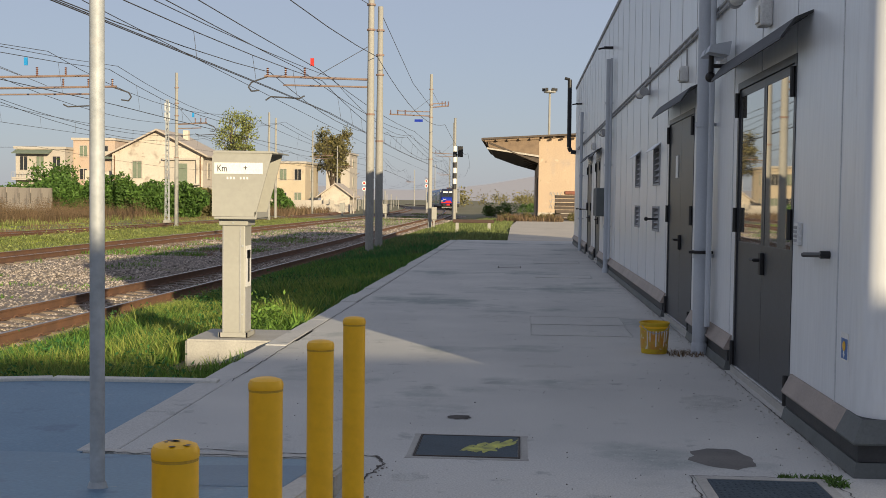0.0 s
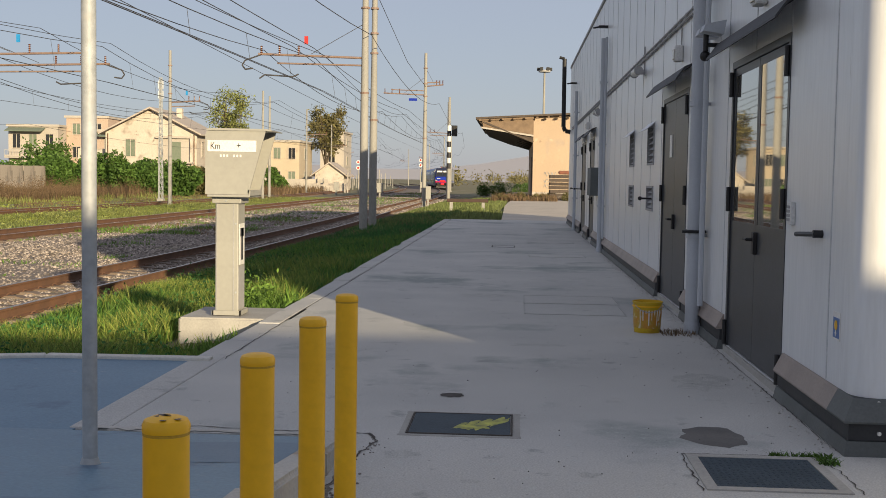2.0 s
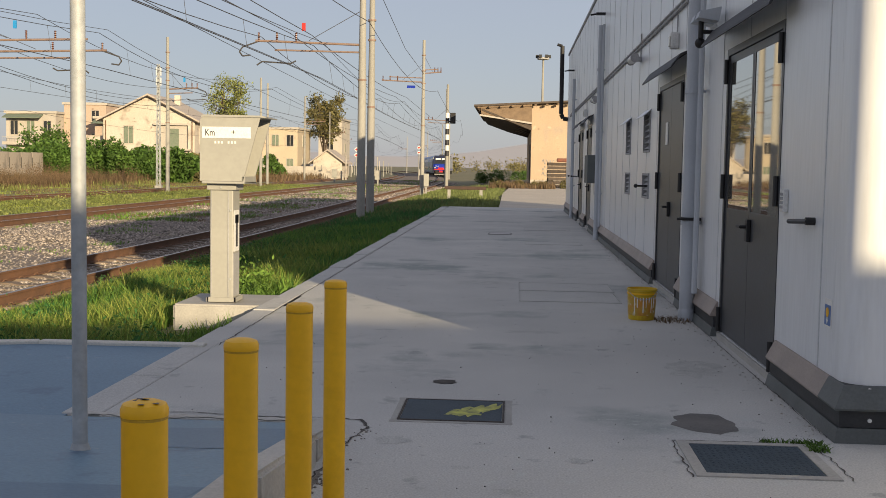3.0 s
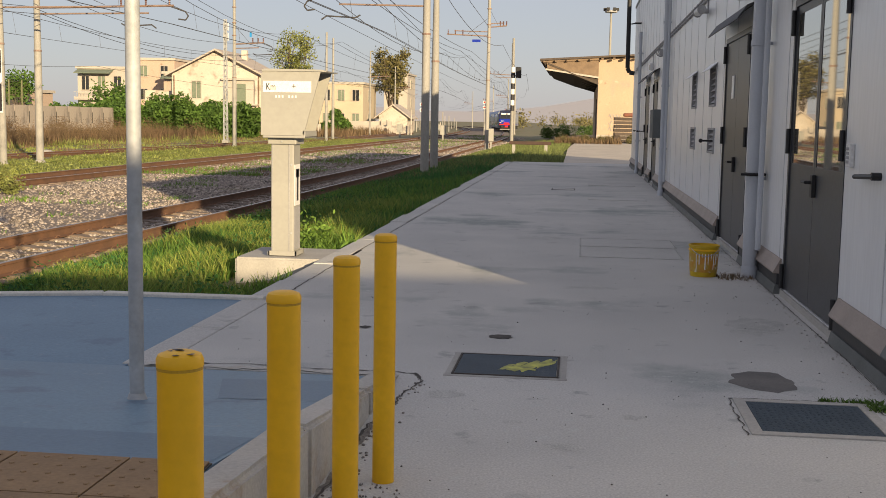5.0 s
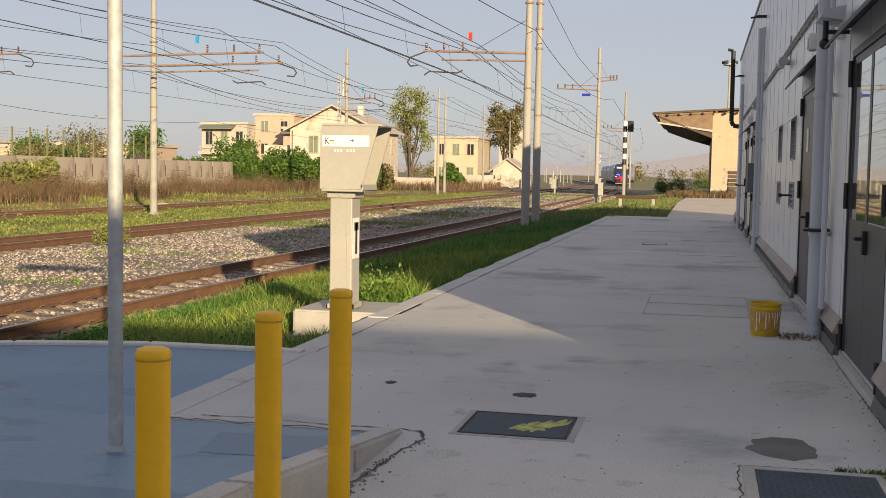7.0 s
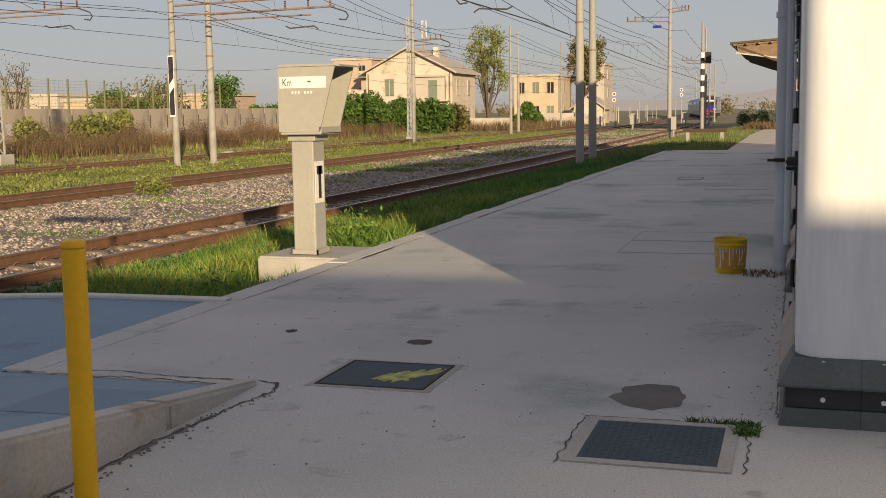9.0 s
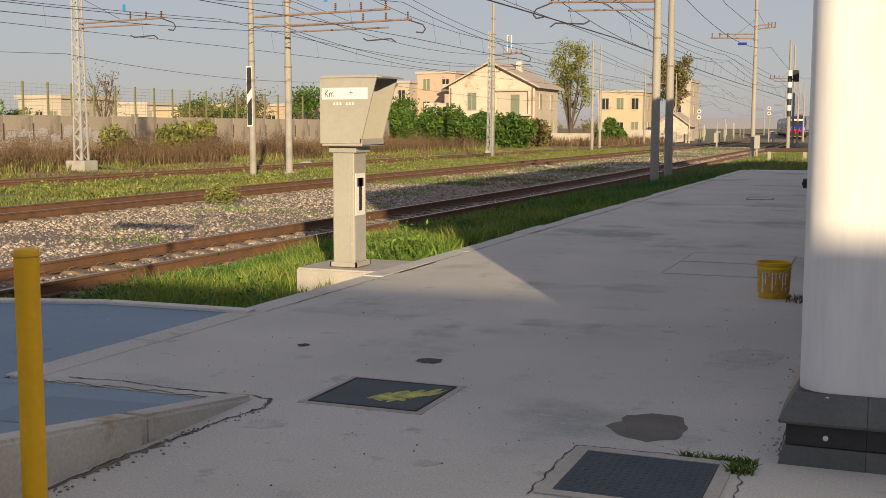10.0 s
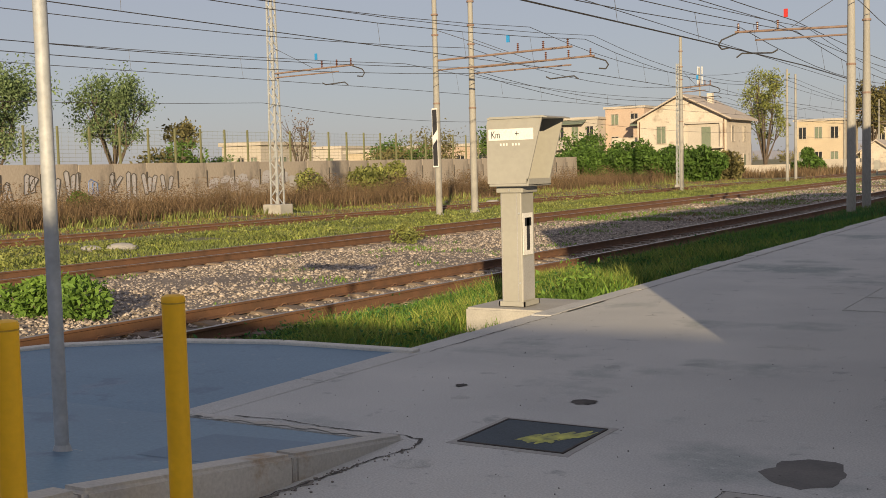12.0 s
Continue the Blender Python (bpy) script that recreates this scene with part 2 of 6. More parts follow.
def rod(bm, a, b, r, seg=8, r2=None, cap=True):
    a, b = Vector(a), Vector(b)
    d = b - a
    bmesh.ops.create_cone(bm, cap_ends=cap, segments=seg, radius1=r, radius2=r if r2 is None else r2, depth=d.length,
                          matrix=Matrix.Translation((a + b) / 2) @ d.to_track_quat('Z', 'Y').to_matrix().to_4x4())
    return bm


def tube(bm, pts, r, seg=6):
    for a, b in zip(pts, pts[1:]):
        rod(bm, a, b, r, seg)
    return bm


def lathe(bm, prof, at=(0, 0, 0), seg=16):
    rings = []
    for r, z in prof:
        rings.append([bm.verts.new((at[0] + r * math.cos(2 * math.pi * k / seg), at[1] + r * math.sin(2 * math.pi * k / seg), at[2] + z)) for k in range(seg)])
    for p, q in zip(rings, rings[1:]):
        for k in range(seg):
            bm.faces.new((p[k], p[(k + 1) % seg], q[(k + 1) % seg], q[k]))
    bm.faces.new(rings[0][::-1]), bm.faces.new(rings[-1])
    return bm


def prism(bm, poly, a, b, axis='y'):
    """Extrude a 2D outline from a to b along an axis; the outline's two numbers are the other two axes in order."""
    def p(u, v, w):
        return {'y': (u, w, v), 'x': (w, u, v), 'z': (u, v, w)}[axis]
    lo, hi = [bm.verts.new(p(u, v, a)) for u, v in poly], [bm.verts.new(p(u, v, b)) for u, v in poly]
    bm.faces.new(lo), bm.faces.new(hi[::-1])
    for k in range(len(poly)):
        j = (k + 1) % len(poly)
        bm.faces.new((lo[k], hi[k], hi[j], lo[j]))
    bmesh.ops.recalc_face_normals(bm, faces=bm.faces)
    return bm


def BM():
    return bmesh.new()


def part(name, bm, material, parent=None, label="", smooth=False):
    me = bpy.data.meshes.new(name)
    bm.to_mesh(me)
    bm.free()
    me.materials.append(material)
    if smooth:
        me.polygons.foreach_set("use_smooth", [True] * len(me.polygons))
        me.set_sharp_from_angle(angle=radians(40))
    ob = new(name, me)
    ob.parent = parent
    return tagged(ob, label)


def thing(name, at, label, category, group="", kind="", rz=0):
    ob = new(name)
    ob.empty_display_size = .2
    ob.matrix_world = pose(*at, 0, 0, rz)
    return tagged(ob, label, category, group, kind)


def single(name, bm, material, label, category, group="", kind="", smooth=False):
    return tagged(part(name, bm, material, None, "", smooth), label, category, group, kind)


def mesh_np(name, verts, faces, material, parent=None):
    """A mesh from arrays: verts (n, 3), faces (m, k)."""
    me = bpy.data.meshes.new(name)
    k = faces.shape[1]
    me.vertices.add(len(verts))
    me.vertices.foreach_set("co", verts.astype(np.float32).ravel())
    me.loops.add(faces.size)
    me.loops.foreach_set("vertex_index", faces.astype(np.int32).ravel())
    me.polygons.add(len(faces))
    me.polygons.foreach_set("loop_start", np.arange(0, faces.size, k, dtype=np.int32))
    me.update(calc_edges=True)
    me.materials.append(material)
    ob = new(name, me)
    ob.parent = parent
    return ob


rng = np.random.default_rng(5)


def blades(name, xy, z, h, w, lean, material):
    """Bent blades: a lower quad and a tip, as three triangles each."""
    n = len(xy)
    a = rng.uniform(0, 2 * np.pi, n)
    side = np.stack([np.cos(a), np.sin(a), np.zeros(n)], 1)
    b = rng.uniform(0, 2 * np.pi, n)
    tilt = np.stack([np.cos(b), np.sin(b), np.zeros(n)], 1) * (lean * rng.uniform(.2, 1, n) * h)[:, None]
    base = np.concatenate([xy, z[:, None]], 1)
    up = np.zeros((n, 3))
    up[:, 2] = h
    mid = base + up * .55 + tilt * .3
    tip = base + up + tilt
    s = side * (w / 2)[:, None]
    v = np.stack([base - s, base + s, mid - s * .8, mid + s * .8, tip], 1).reshape(-1, 3)
    i = np.arange(n)[:, None] * 5
    f = np.concatenate([i + np.array([[0, 1, 3]]), i + np.array([[0, 3, 2]]), i + np.array([[2, 3, 4]])], 1).reshape(-1, 3)
    return mesh_np(name, v, f, material)


def leaves(name, centres, size, material, parent=None, flat=.0):
    """Many small folded leaves with random turns."""
    n = len(centres)
    d = rng.normal(size=(n, 3))
    d /= np.linalg.norm(d, axis=1)[:, None]
    e = np.cross(d, rng.normal(size=(n, 3)))
    e /= np.linalg.norm(e, axis=1)[:, None]
    s = (size * rng.uniform(.6, 1.3, n))[:, None]
    nrm = np.cross(d, e) * s * .18
    v = np.stack([centres - d * s, centres + e * s * .45 + nrm, centres + d * s, centres - e * s * .45 + nrm], 1).reshape(-1, 3)
    i = np.arange(n)[:, None] * 4
    f = np.concatenate([i + np.array([[0, 1, 2]]), i + np.array([[0, 2, 3]])], 1).reshape(-1, 3)
    return mesh_np(name, v, f, material, parent)


# ---- the ground and the tracks' lines ----
RZ = -.38


def bend(y):
    return -3e-4 * max(0, y - 85) ** 2 if y < 600 else -3e-4 * 515 ** 2 - .309 * (y - 600)


def line_1(y):
    return -8.4 + .8 * math.exp(-((y - 40) / 35) ** 2) + bend(y)


def line_2(y):
    return -16.4 + bend(y)


def line_3(y):
    return -27.9 + .042 * min(y, 110) + bend(y)


def ground_z(x, y):
    if y > 52 and x > -3:
        return -.12 if x > -1 else -.12 - .24 * (-1 - x)
    if x > -2.4:
        return -.16
    if x > -6.7:
        return -.16 + (RZ - .06) * (-2.4 - x) / 4.3
    return RZ - .22


xs = [-3000, -1200, -500, -200, -120, -80, -60, -50, -46, -44, -40, -36, -33, -30, -27, -24, -21, -20, -18, -16, -14, -12, -10, -8, -7, -6, -5, -4, -3.4, -2.9, -2.4, -1.8, -1, 0, 3, 8, 20, 60, 200, 600, 3000]
ys = [-300, -100, -50, -20, -5, 0, 3, 6, 8, 10, 12, 14, 17, 20, 24, 28, 33, 38, 44, 51, 53, 60, 70, 80, 90, 100, 115, 130, 150, 170, 200, 250, 300, 400, 600, 1000, 1800, 4000]
gv = np.array([[x, y, ground_z(x, y) + .03 * noise.noise(Vector((x * .7, y * .5, 0)))] for y in ys for x in xs])
nx = len(xs)
gf = np.array([[r * nx + c, r * nx + c + 1, (r + 1) * nx + c + 1, (r + 1) * nx + c] for r in range(len(ys) - 1) for c in range(nx - 1)])
tagged(mesh_np("ground", gv, gf, M["ground"]), "earthy green and brown railway land", "ground", kind="structure")


def bed(name, xa, xb, y0, y1, z, material, label):
    """A low strip of loose stone with an uneven edge."""
    n = int((y1 - y0) / 1.5)
    v, f = [], []
    for k in range(n + 1):
        y = y0 + (y1 - y0) * k / n
        o = bend(y)
        wob = .25 * noise.noise(Vector((y * .6, xa, 1))), .25 * noise.noise(Vector((y * .6, xb, 2)))
        for c in range(7):
            x = xa + wob[0] + (xb + wob[1] - xa - wob[0]) * c / 6 + o
            v.append((x, y, z + .03 * noise.noise(Vector((x, y, 3))) - (.08 if c in (0, 6) else 0)))
    for k in range(n):
        for c in range(6):
            f.append((k * 7 + c, k * 7 + c + 1, k * 7 + c + 8, k * 7 + c + 7))
    return tagged(mesh_np(name, np.array(v), np.array(f), material), label, "ballast", kind="structure")


bed("ballast_bed", -18.9, -6.75, 2, 330, RZ - .2, M["ballast"], "grey and rusty track ballast with pale stones")
bed("ballast_bed_far", -28.7, -23.9, 10, 130, RZ - .165, M["ground"], "thin grassy ballast under the rusty siding")


# ---- platform, ramp ----
bm = BM()
prism(bm, [(-2.42, 44.3), (-2.42, 9.75), (-2.42, 7.2), (-.95, 7.2), (-.95, -12), (30, -12), (30, 44.3)], -.5, 0, 'z')
platform = single("platform", bm, M["concrete"], "worn grey concrete platform with faint stains", "platform", kind="structure")
for k in range(33):
    y = 7.24 + k * 1.26
    if y + 1.26 > 44.6:
        break
    b2 = BM()
    w = .05 * noise.noise(Vector((y * 1.7, 0, 5)))
    box(b2, -2.67 + w, -2.424, y + .006, y + 1.25, -.4, .006 + .02 * noise.noise(Vector((y * 1.3, 3, 5))), .014)
    part("kerb_stone", b2, M["concrete"], platform)
# blue-painted ramp: level strip beside the platform, then rising towards the station
bm = BM()
ramp_top = .38
prism(bm, [(-2.63, 9.8), (-3.9, 9.77), (-5.0, 9.45), (-5.72, 8.87), (-6.03, 8.2), (-6.03, 7.2), (-2.63, 7.2)], -.45, -.005, 'z')
prism(bm, [(7.2, -.45), (7.2, -.005), (4.22, ramp_top - .02), (-2, ramp_top - .02), (-2, -.45)], -6.03, -2.63, 'x')
prism(bm, [(7.17, -.45), (7.17, 0), (4.22, ramp_top - .02), (-2, ramp_top - .02), (-2, -.45)], -2.63, -1.1, 'x')
ramp = single("ramp", bm, M["blue"], "blue-grey painted concrete ramp rising to the station platform", "ramp", kind="structure")
bm = BM()
prism(bm, [(4.24, ramp_top - .022), (4.24, ramp_top - .017), (-2, ramp_top - .017), (-2, ramp_top - .022)], -6.05, -1.1, 'x')
landing = single("landing", bm, M["crack"], "rusty brown tactile tile landing above the blue ramp", "landing", kind="structure")
# square tiles with small domed studs; the row along the kerb is cut narrower
tile_mesh = {}
for i in range(12):
    for j in range(-1, 14):
        x, y, wide = -1.382 - .4 * i, 3.44 - .4 * j, .274 if i == 0 else .396
        if wide not in tile_mesh:
            o = part("tile", box(BM(), .004, wide, .004, .396, 0, .007, .0015), M["brown"], landing)
            tile_mesh[wide] = o.data
        else:
            o = new("tile", tile_mesh[wide])
            o.parent = landing
        o.location = (x, y, ramp_top - .017)
studs = BM()
for i in range(34):
    for j in range(22):
        x, y = -1.16 - .083 * i, 4.19 - .083 * j
        lathe(studs, [(.0105, -.002), (.009, .0028), (.004, .004)], (x, y, ramp_top - .01), 7)
tagged(part("stud", studs, M["brown"], landing), kind="stuff")
# pale edge of the blue floor
edge = thing("ramp_edge", (0, 0, 0), "pale concrete edge strip along the blue floor", "edge", kind="structure")
pts = [(-2.5, 9.86), (-3.9, 9.82), (-5.0, 9.5), (-5.75, 8.9), (-6.05, 8.2), (-6.15, 6.5), (-6.15, 2)]
for (xa, ya), (xb, yb) in zip(pts, pts[1:]):
    b2 = BM()
    d = Vector((xb - xa, yb - ya, 0))
    m = Matrix.Translation((xa, ya, 0)) @ Matrix.Rotation(math.atan2(d.y, d.x), 4, 'Z')
    box(b2, 0, d.length - .01, -.06, .06, -.55, .022 if ya > 7.2 else .1, .01, m)
    part("edge_stone", b2, M["edge_pale"], edge)
# right kerb wall of the ramp, its near end high, its far end level with the platform
kerbwall = thing("ramp_kerb", (0, 0, 0), "pale concrete kerb wall along the blue ramp", "kerb", kind="structure")
for ya, yb in ((7.28, 6.29), (6.28, 4.98), (4.965, 3.3), (3.29, 1.2), (1.19, -1)):
    b2 = BM()
    za, zb = (min(.44, max(.02, .125 * (7.25 - y) + .02)) for y in (ya, yb))
    prism(b2, [(ya, -.2), (ya, za), (yb, zb), (yb, -.2)], -1.1, -.94, 'x')
    bmesh.ops.bevel(b2, geom=b2.edges[:], offset=.022, segments=3, affect='EDGES')
    part("kerb_stone", b2, M["kerbwall"], kerbwall, smooth=True)
# cracks where the kerb meets the platform
def ribbon(name, path, w, material, label, z=.004, n=9):
    """A ragged crack: a thin strip whose width and course wander."""
    b2 = BM()
    prev = None
    for (xa, ya), (xb, yb) in zip(path, path[1:]):
        d = Vector((xb - xa, yb - ya, 0)).normalized()
        for k in range(n):
            x, y = xa + (xb - xa) * k / n, ya + (yb - ya) * k / n
            j = .02 * noise.noise(Vector((x * 14, y * 14, 0)))
            r = w * (.25 + abs(noise.noise(Vector((x * 9, y * 9, 4)))) * 1.6)
            p, q = b2.verts.new((x - d.y * (j - r), y + d.x * (j - r), z)), b2.verts.new((x - d.y * (j + r), y + d.x * (j + r), z))
            if prev:
                b2.faces.new((prev[0], p, q, prev[1]))
            prev = (p, q)
    return single(name, b2, material, label, "crack", kind="structure")


ribbon("crack", [(-.93, 4.2), (-.91, 5.0), (-.9, 5.5), (-.92, 6.0), (-.86, 6.5), (-.84, 6.85), (-.78, 7.1), (-.85, 7.3), (-1.05, 7.33), (-1.4, 7.3), (-1.9, 7.36), (-2.3, 7.32)], .011, M["crack"], "dark crack with crumbled concrete along the kerb")
ribbon("crack", [(-2.4, 9.9), (-2.41, 14), (-2.40, 20), (-2.41, 30), (-2.4, 44)], .007, M["crack"], "fine dark crack between kerb and platform", n=60)
ribbon("crack", [(1.872, 7.2), (1.87, 10), (1.873, 13), (1.87, 20), (1.872, 41)], .006, M["crack"], "line of dirt along the foot of the wall", n=50)
ribbon("crack", [(.96, 6.25), (.96, 7.03), (1.74, 7.035), (1.76, 6.6), (1.75, 6.25)], .006, M["crack"], "fine crack round the cover's frame", n=20)


def blob(name, cx, cy, rx, ry, z, material, label, cat, seed=0, seg=28, rough=.18):
    b2 = BM()
    vs = []
    for k in range(seg):
        a = 2 * math.pi * k / seg
        r = 1 + rough * noise.noise(Vector((math.cos(a) * 2 + seed, math.sin(a) * 2, seed)))
        vs.append(b2.verts.new((cx + rx * r * math.cos(a), cy + ry * r * math.sin(a), z)))
    b2.faces.new(vs)
    return single(name, b2, material, label, cat, kind="structure")


ribbon("seam_strip", [(-1.02, 7.23), (-1.5, 7.25), (-2.0, 7.24), (-2.55, 7.26)], .05, M["kerbwall"], "rough pale mortar strip where ramp meets platform", z=.005, n=14)
ribbon("dirt_strip", [(-.925, 3.6), (-.92, 4.6), (-.91, 5.6), (-.88, 6.4)], .035, M["dirt"], "dirt gathered at the foot of the kerb", z=.003, n=14)


def paint_patch(corners):
    """A square of newer paint on the sloping floor."""
    b2 = BM()
    b2.faces.new([b2.verts.new((x, y, .0015 + min(ramp_top - .02, (7.17 - y) * (ramp_top - .02) / 2.95))) for x, y in corners])
    part("paint_patch", b2, M["bluedark"], ramp, "darker blue repainted stretch")


paint_patch([(-3.4, 4.25), (-3.4, 4.72), (-1.12, 4.81), (-1.12, 4.25)])
paint_patch([(-1.86, 6.72), (-1.13, 6.86), (-1.13, 5.95), (-1.62, 5.9)])
blob("asphalt_patch", 1.22, 7.5, .19, .27, .001, M["patch"], "dark asphalt repair patch in the concrete", "patch", 1, rough=.3)
blob("drain_hole", -.42, 8.58, .085, .075, .004, M["crack"], "small dark drain hole in the concrete", "drain", 4, rough=.4)
for k, (x, y, ra, rb) in enumerate(((-.6, 6.83, .1, .09), (-.35, 15.6, .35, .22), (.06, 5.9, .09, .07), (.41, 6.5, .06, .05), (-1.25, 8.4, .08, .06), (-.2, 6.3, .05, .03), (.25, 11.2, .25, .12), (1.45, 9.4, .22, .4))):
    blob("stain", x, y, ra, rb, .001, M["stain"], "faint dark damp stain on the concrete", "stain", 10 + k, 40, .7)
blob("drain_hole", -1.43, 8.75, .04, .05, .004, M["crack"], "small dark chip in the concrete", "drain", 5, rough=.4)


def cover(x0, x1, y0, y1, rim, plate, rimw, label, paint=False, ribs=False):
    t = thing("inspection_cover", (x0, y0, 0), label, "cover", "covers in the platform")
    w, d = x1 - x0, y1 - y0
    b2 = BM()
    for a in ((0, w, 0, rimw), (0, w, d - rimw, d), (0, rimw, rimw, d - rimw), (w - rimw, w, rimw, d - rimw)):
        box(b2, *a, -.03, .008)
    part("frame", b2, rim, t)
    b2 = BM()
    box(b2, rimw + .004, w - rimw - .004, rimw + .004, d - rimw - .004, -.03, .006)
    part("plate", b2, plate, t)
    if ribs:
        b2 = BM()
        for i in range(16):
            for j in range(16):
                u, v = rimw + .03 + (w - 2 * rimw - .06) * i / 15, rimw + .03 + (d - 2 * rimw - .06) * j / 15
                m = Matrix.Translation((u, v, .006)) @ Matrix.Rotation(.785 if (i + j) % 2 else -.785, 4, 'Z')
                box(b2, -.012, .012, -.004, .004, 0, .0012, 0, m)
        tagged(part("tread", b2, plate, t), kind="stuff")
    if paint:
        b2 = BM()
        for q in ((-.045, w + .05, -.05, -.004), (-.045, w + .05, d + .004, d + .045), (-.04, -.004, -.004, d + .004), (w + .004, w + .045, -.004, d + .004)):
            box(b2, *q, -.02, .0025)
        part("mortar", b2, M["kerb"], t, "pale mortar border")
        for k, (u, v, ra, rb) in enumerate(((.5, .40, .022, .1), (.59, .46, .03, .13), (.68, .48, .034, .16), (.78, .52, .036, .19), (.88, .6, .026, .13), (.64, .3, .09, .03))):
            b2 = BM()
            vs = [b2.verts.new((w * u + ra * math.cos(a) + .45 * rb * math.sin(a) + .012 * noise.noise(Vector((5 * math.cos(a), 5 * math.sin(a), k))), d * v + rb * math.sin(a) + .02 * math.sin(a * 3 + k), .0066 + k * .0002)) for a in np.linspace(0, 6.0, 24)]
            b2.faces.new(vs)
            part("paint_mark", b2, M["hatchpaint"], t, "faded yellow spray paint")
    return t


cover(-.635, .01, 7.335, 7.945, M["crack"], M["hatch"], .012, "dark square inspection cover with faded yellow spray paint", paint=True)
cover(.983, 1.705, 6.27, 7.01, M["kerb"], M["hatch"], .06, "chequered steel inspection cover in a pale concrete frame", ribs=True)
cover(.13, 1.32, 14.75, 15.7, M["stain"], M["concrete"], .012, "concrete double inspection cover set flush in the platform")
cover(.13, 1.30, 13.6, 14.7, M["stain"], M["concrete"], .012, "concrete double inspection cover set flush in the platform")
cover(.3, 1.45, 23.4, 24.2, M["stain"], M["concrete"], .012, "concrete inspection cover set flush in the platform")
cover(.33, 1.47, 28.6, 29.7, M["stain"], M["concrete"], .012, "concrete inspection cover set flush in the platform")
cover(-.51, .02, 26.5, 27.1, M["crack"], M["concrete"], .02, "small concrete inspection cover set flush in the platform")

# pale lit yard beyond the platform
bm = BM()
prism(bm, [(-.5, 44.32), (30, 44.32), (30, 94), (-.2, 93), (-.6, 70)], -.4, -.03, 'z')
single("yard", bm, M["gravel"], "pale sunlit gravel yard beyond the platform", "yard", kind="structure")

# ---- the technical building ----
WX, Y0, Y1, ZT, XE = 1.95, 7.15, 42.2, 5.58, 6.3
DOORS = [(8.93, 11.12, .06, 2.62, True), (13.72, 15.92, .06, 2.62, False), (29.0, 30.6, .06, 2.62, False), (32.4, 34.2, .06, 2.62, False)]
VENTS = [(16.85, 17.6, 1.12, 1.48), (16.85, 17.6, 1.78, 2.36), (19.5, 20.2, 1.12, 1.48), (19.5, 20.2, 1.78, 2.36)]


def holed_wall(name, holes, ya, yb, za, zb, xa, xb, material, label):
    """A wall along y between xa and xb with square openings through it."""
    b2 = BM()
    cy = sorted({ya, yb, *[v for h in holes for v in h[:2]]})
    cz = sorted({za, zb, *[v for h in holes for v in h[2:4]]})
    for a, b in zip(cy, cy[1:]):
        z = za
        solid = []
        for c, d in zip(cz, cz[1:]):
            if not any(h[0] < (a + b) / 2 < h[1] and h[2] < (c + d) / 2 < h[3] for h in holes):
                if solid and abs(solid[-1][1] - c) < 1e-6:
                    solid[-1][1] = d
                else:
                    solid.append([c, d])
        for c, d in solid:
            box(b2, xa, xb, a, b, c, d)
    bmesh.ops.remove_doubles(b2, verts=b2.verts, dist=1e-5)
    return single(name, b2, material, label, "wall", kind="structure")


wall_w = holed_wall("wall_west", DOORS + VENTS, Y0 + .3, Y1, 0, ZT, WX, WX + .25, M["wall"], "white painted steel panel wall with vertical seams")
# rounded corner and the wall that faces the station
bm = BM()
poly = [(WX + .15 - .15 * math.cos(a), Y0 + .15 - .15 * math.sin(a)) for a in np.linspace(0, math.pi / 2, 12)] + [(XE, Y0), (XE, Y0 + .25), (WX + .25, Y0 + .25), (WX + .25, Y0 + .298), (WX, Y0 + .298)]
prism(bm, poly, .323, ZT, 'z')
part_ob = single("wall_south", bm, M["wall"], "white painted wall with a rounded corner", "wall", kind="structure", smooth=True)
bm = BM()
box(bm, XE - .25, XE, Y0 + .25, Y1, 0, ZT), box(bm, WX + .25, XE - .25, Y1 - .25, Y1, 0, ZT)
single("wall_east", bm, M["wall"], "plain white rear walls of the building", "wall", kind="structure")
bm = BM()
box(bm, WX - .03, XE + .05, Y0 - .03, Y1 + .03, ZT + .002, ZT + .09, .01), box(bm, WX + .3, XE - .3, Y0 + .3, Y1 - .3, ZT - .12, ZT - .02)
single("roof", bm, M["seam"], "flat roof with a thin grey metal edge", "roof", kind="structure")
# vertical seams between the panels
for k in range(28):
    y = 7.75 + k * 1.19
    for za, zb in ((.32, ZT),):
        segs = [(za, zb)]
        for h in DOORS + VENTS:
            if h[0] - .03 < y < h[1] + .03:
                segs = [s for q in segs for s in ((q[0], min(q[1], h[2])), (max(q[0], h[3]), q[1])) if s[1] - s[0] > .05]
        b2 = BM()
        for a, b in segs:
            box(b2, WX - .004, WX, y - .009, y + .009, a, b)
        part("seam", b2, M["joint"], wall_w)
b2 = BM()
rod(b2, (WX + .52, Y0 - .002, .35), (WX + .52, Y0 - .002, ZT), .006, 6)
part("seam", b2, M["joint"], part_ob)

# skirting: sloped brown cap, dark band and grey foot
skirt = thing("skirting", (0, 0, 0), "dark and brown skirting along the white building", "skirting", kind="structure")
gaps = [(8.86, 11.19), (13.65, 15.99), (28.93, 30.67), (32.33, 34.27)]
stretch, y = [], Y0 + .3
for a, b in gaps:
    stretch.append((y, a))
    y = b
stretch.append((y, Y1))


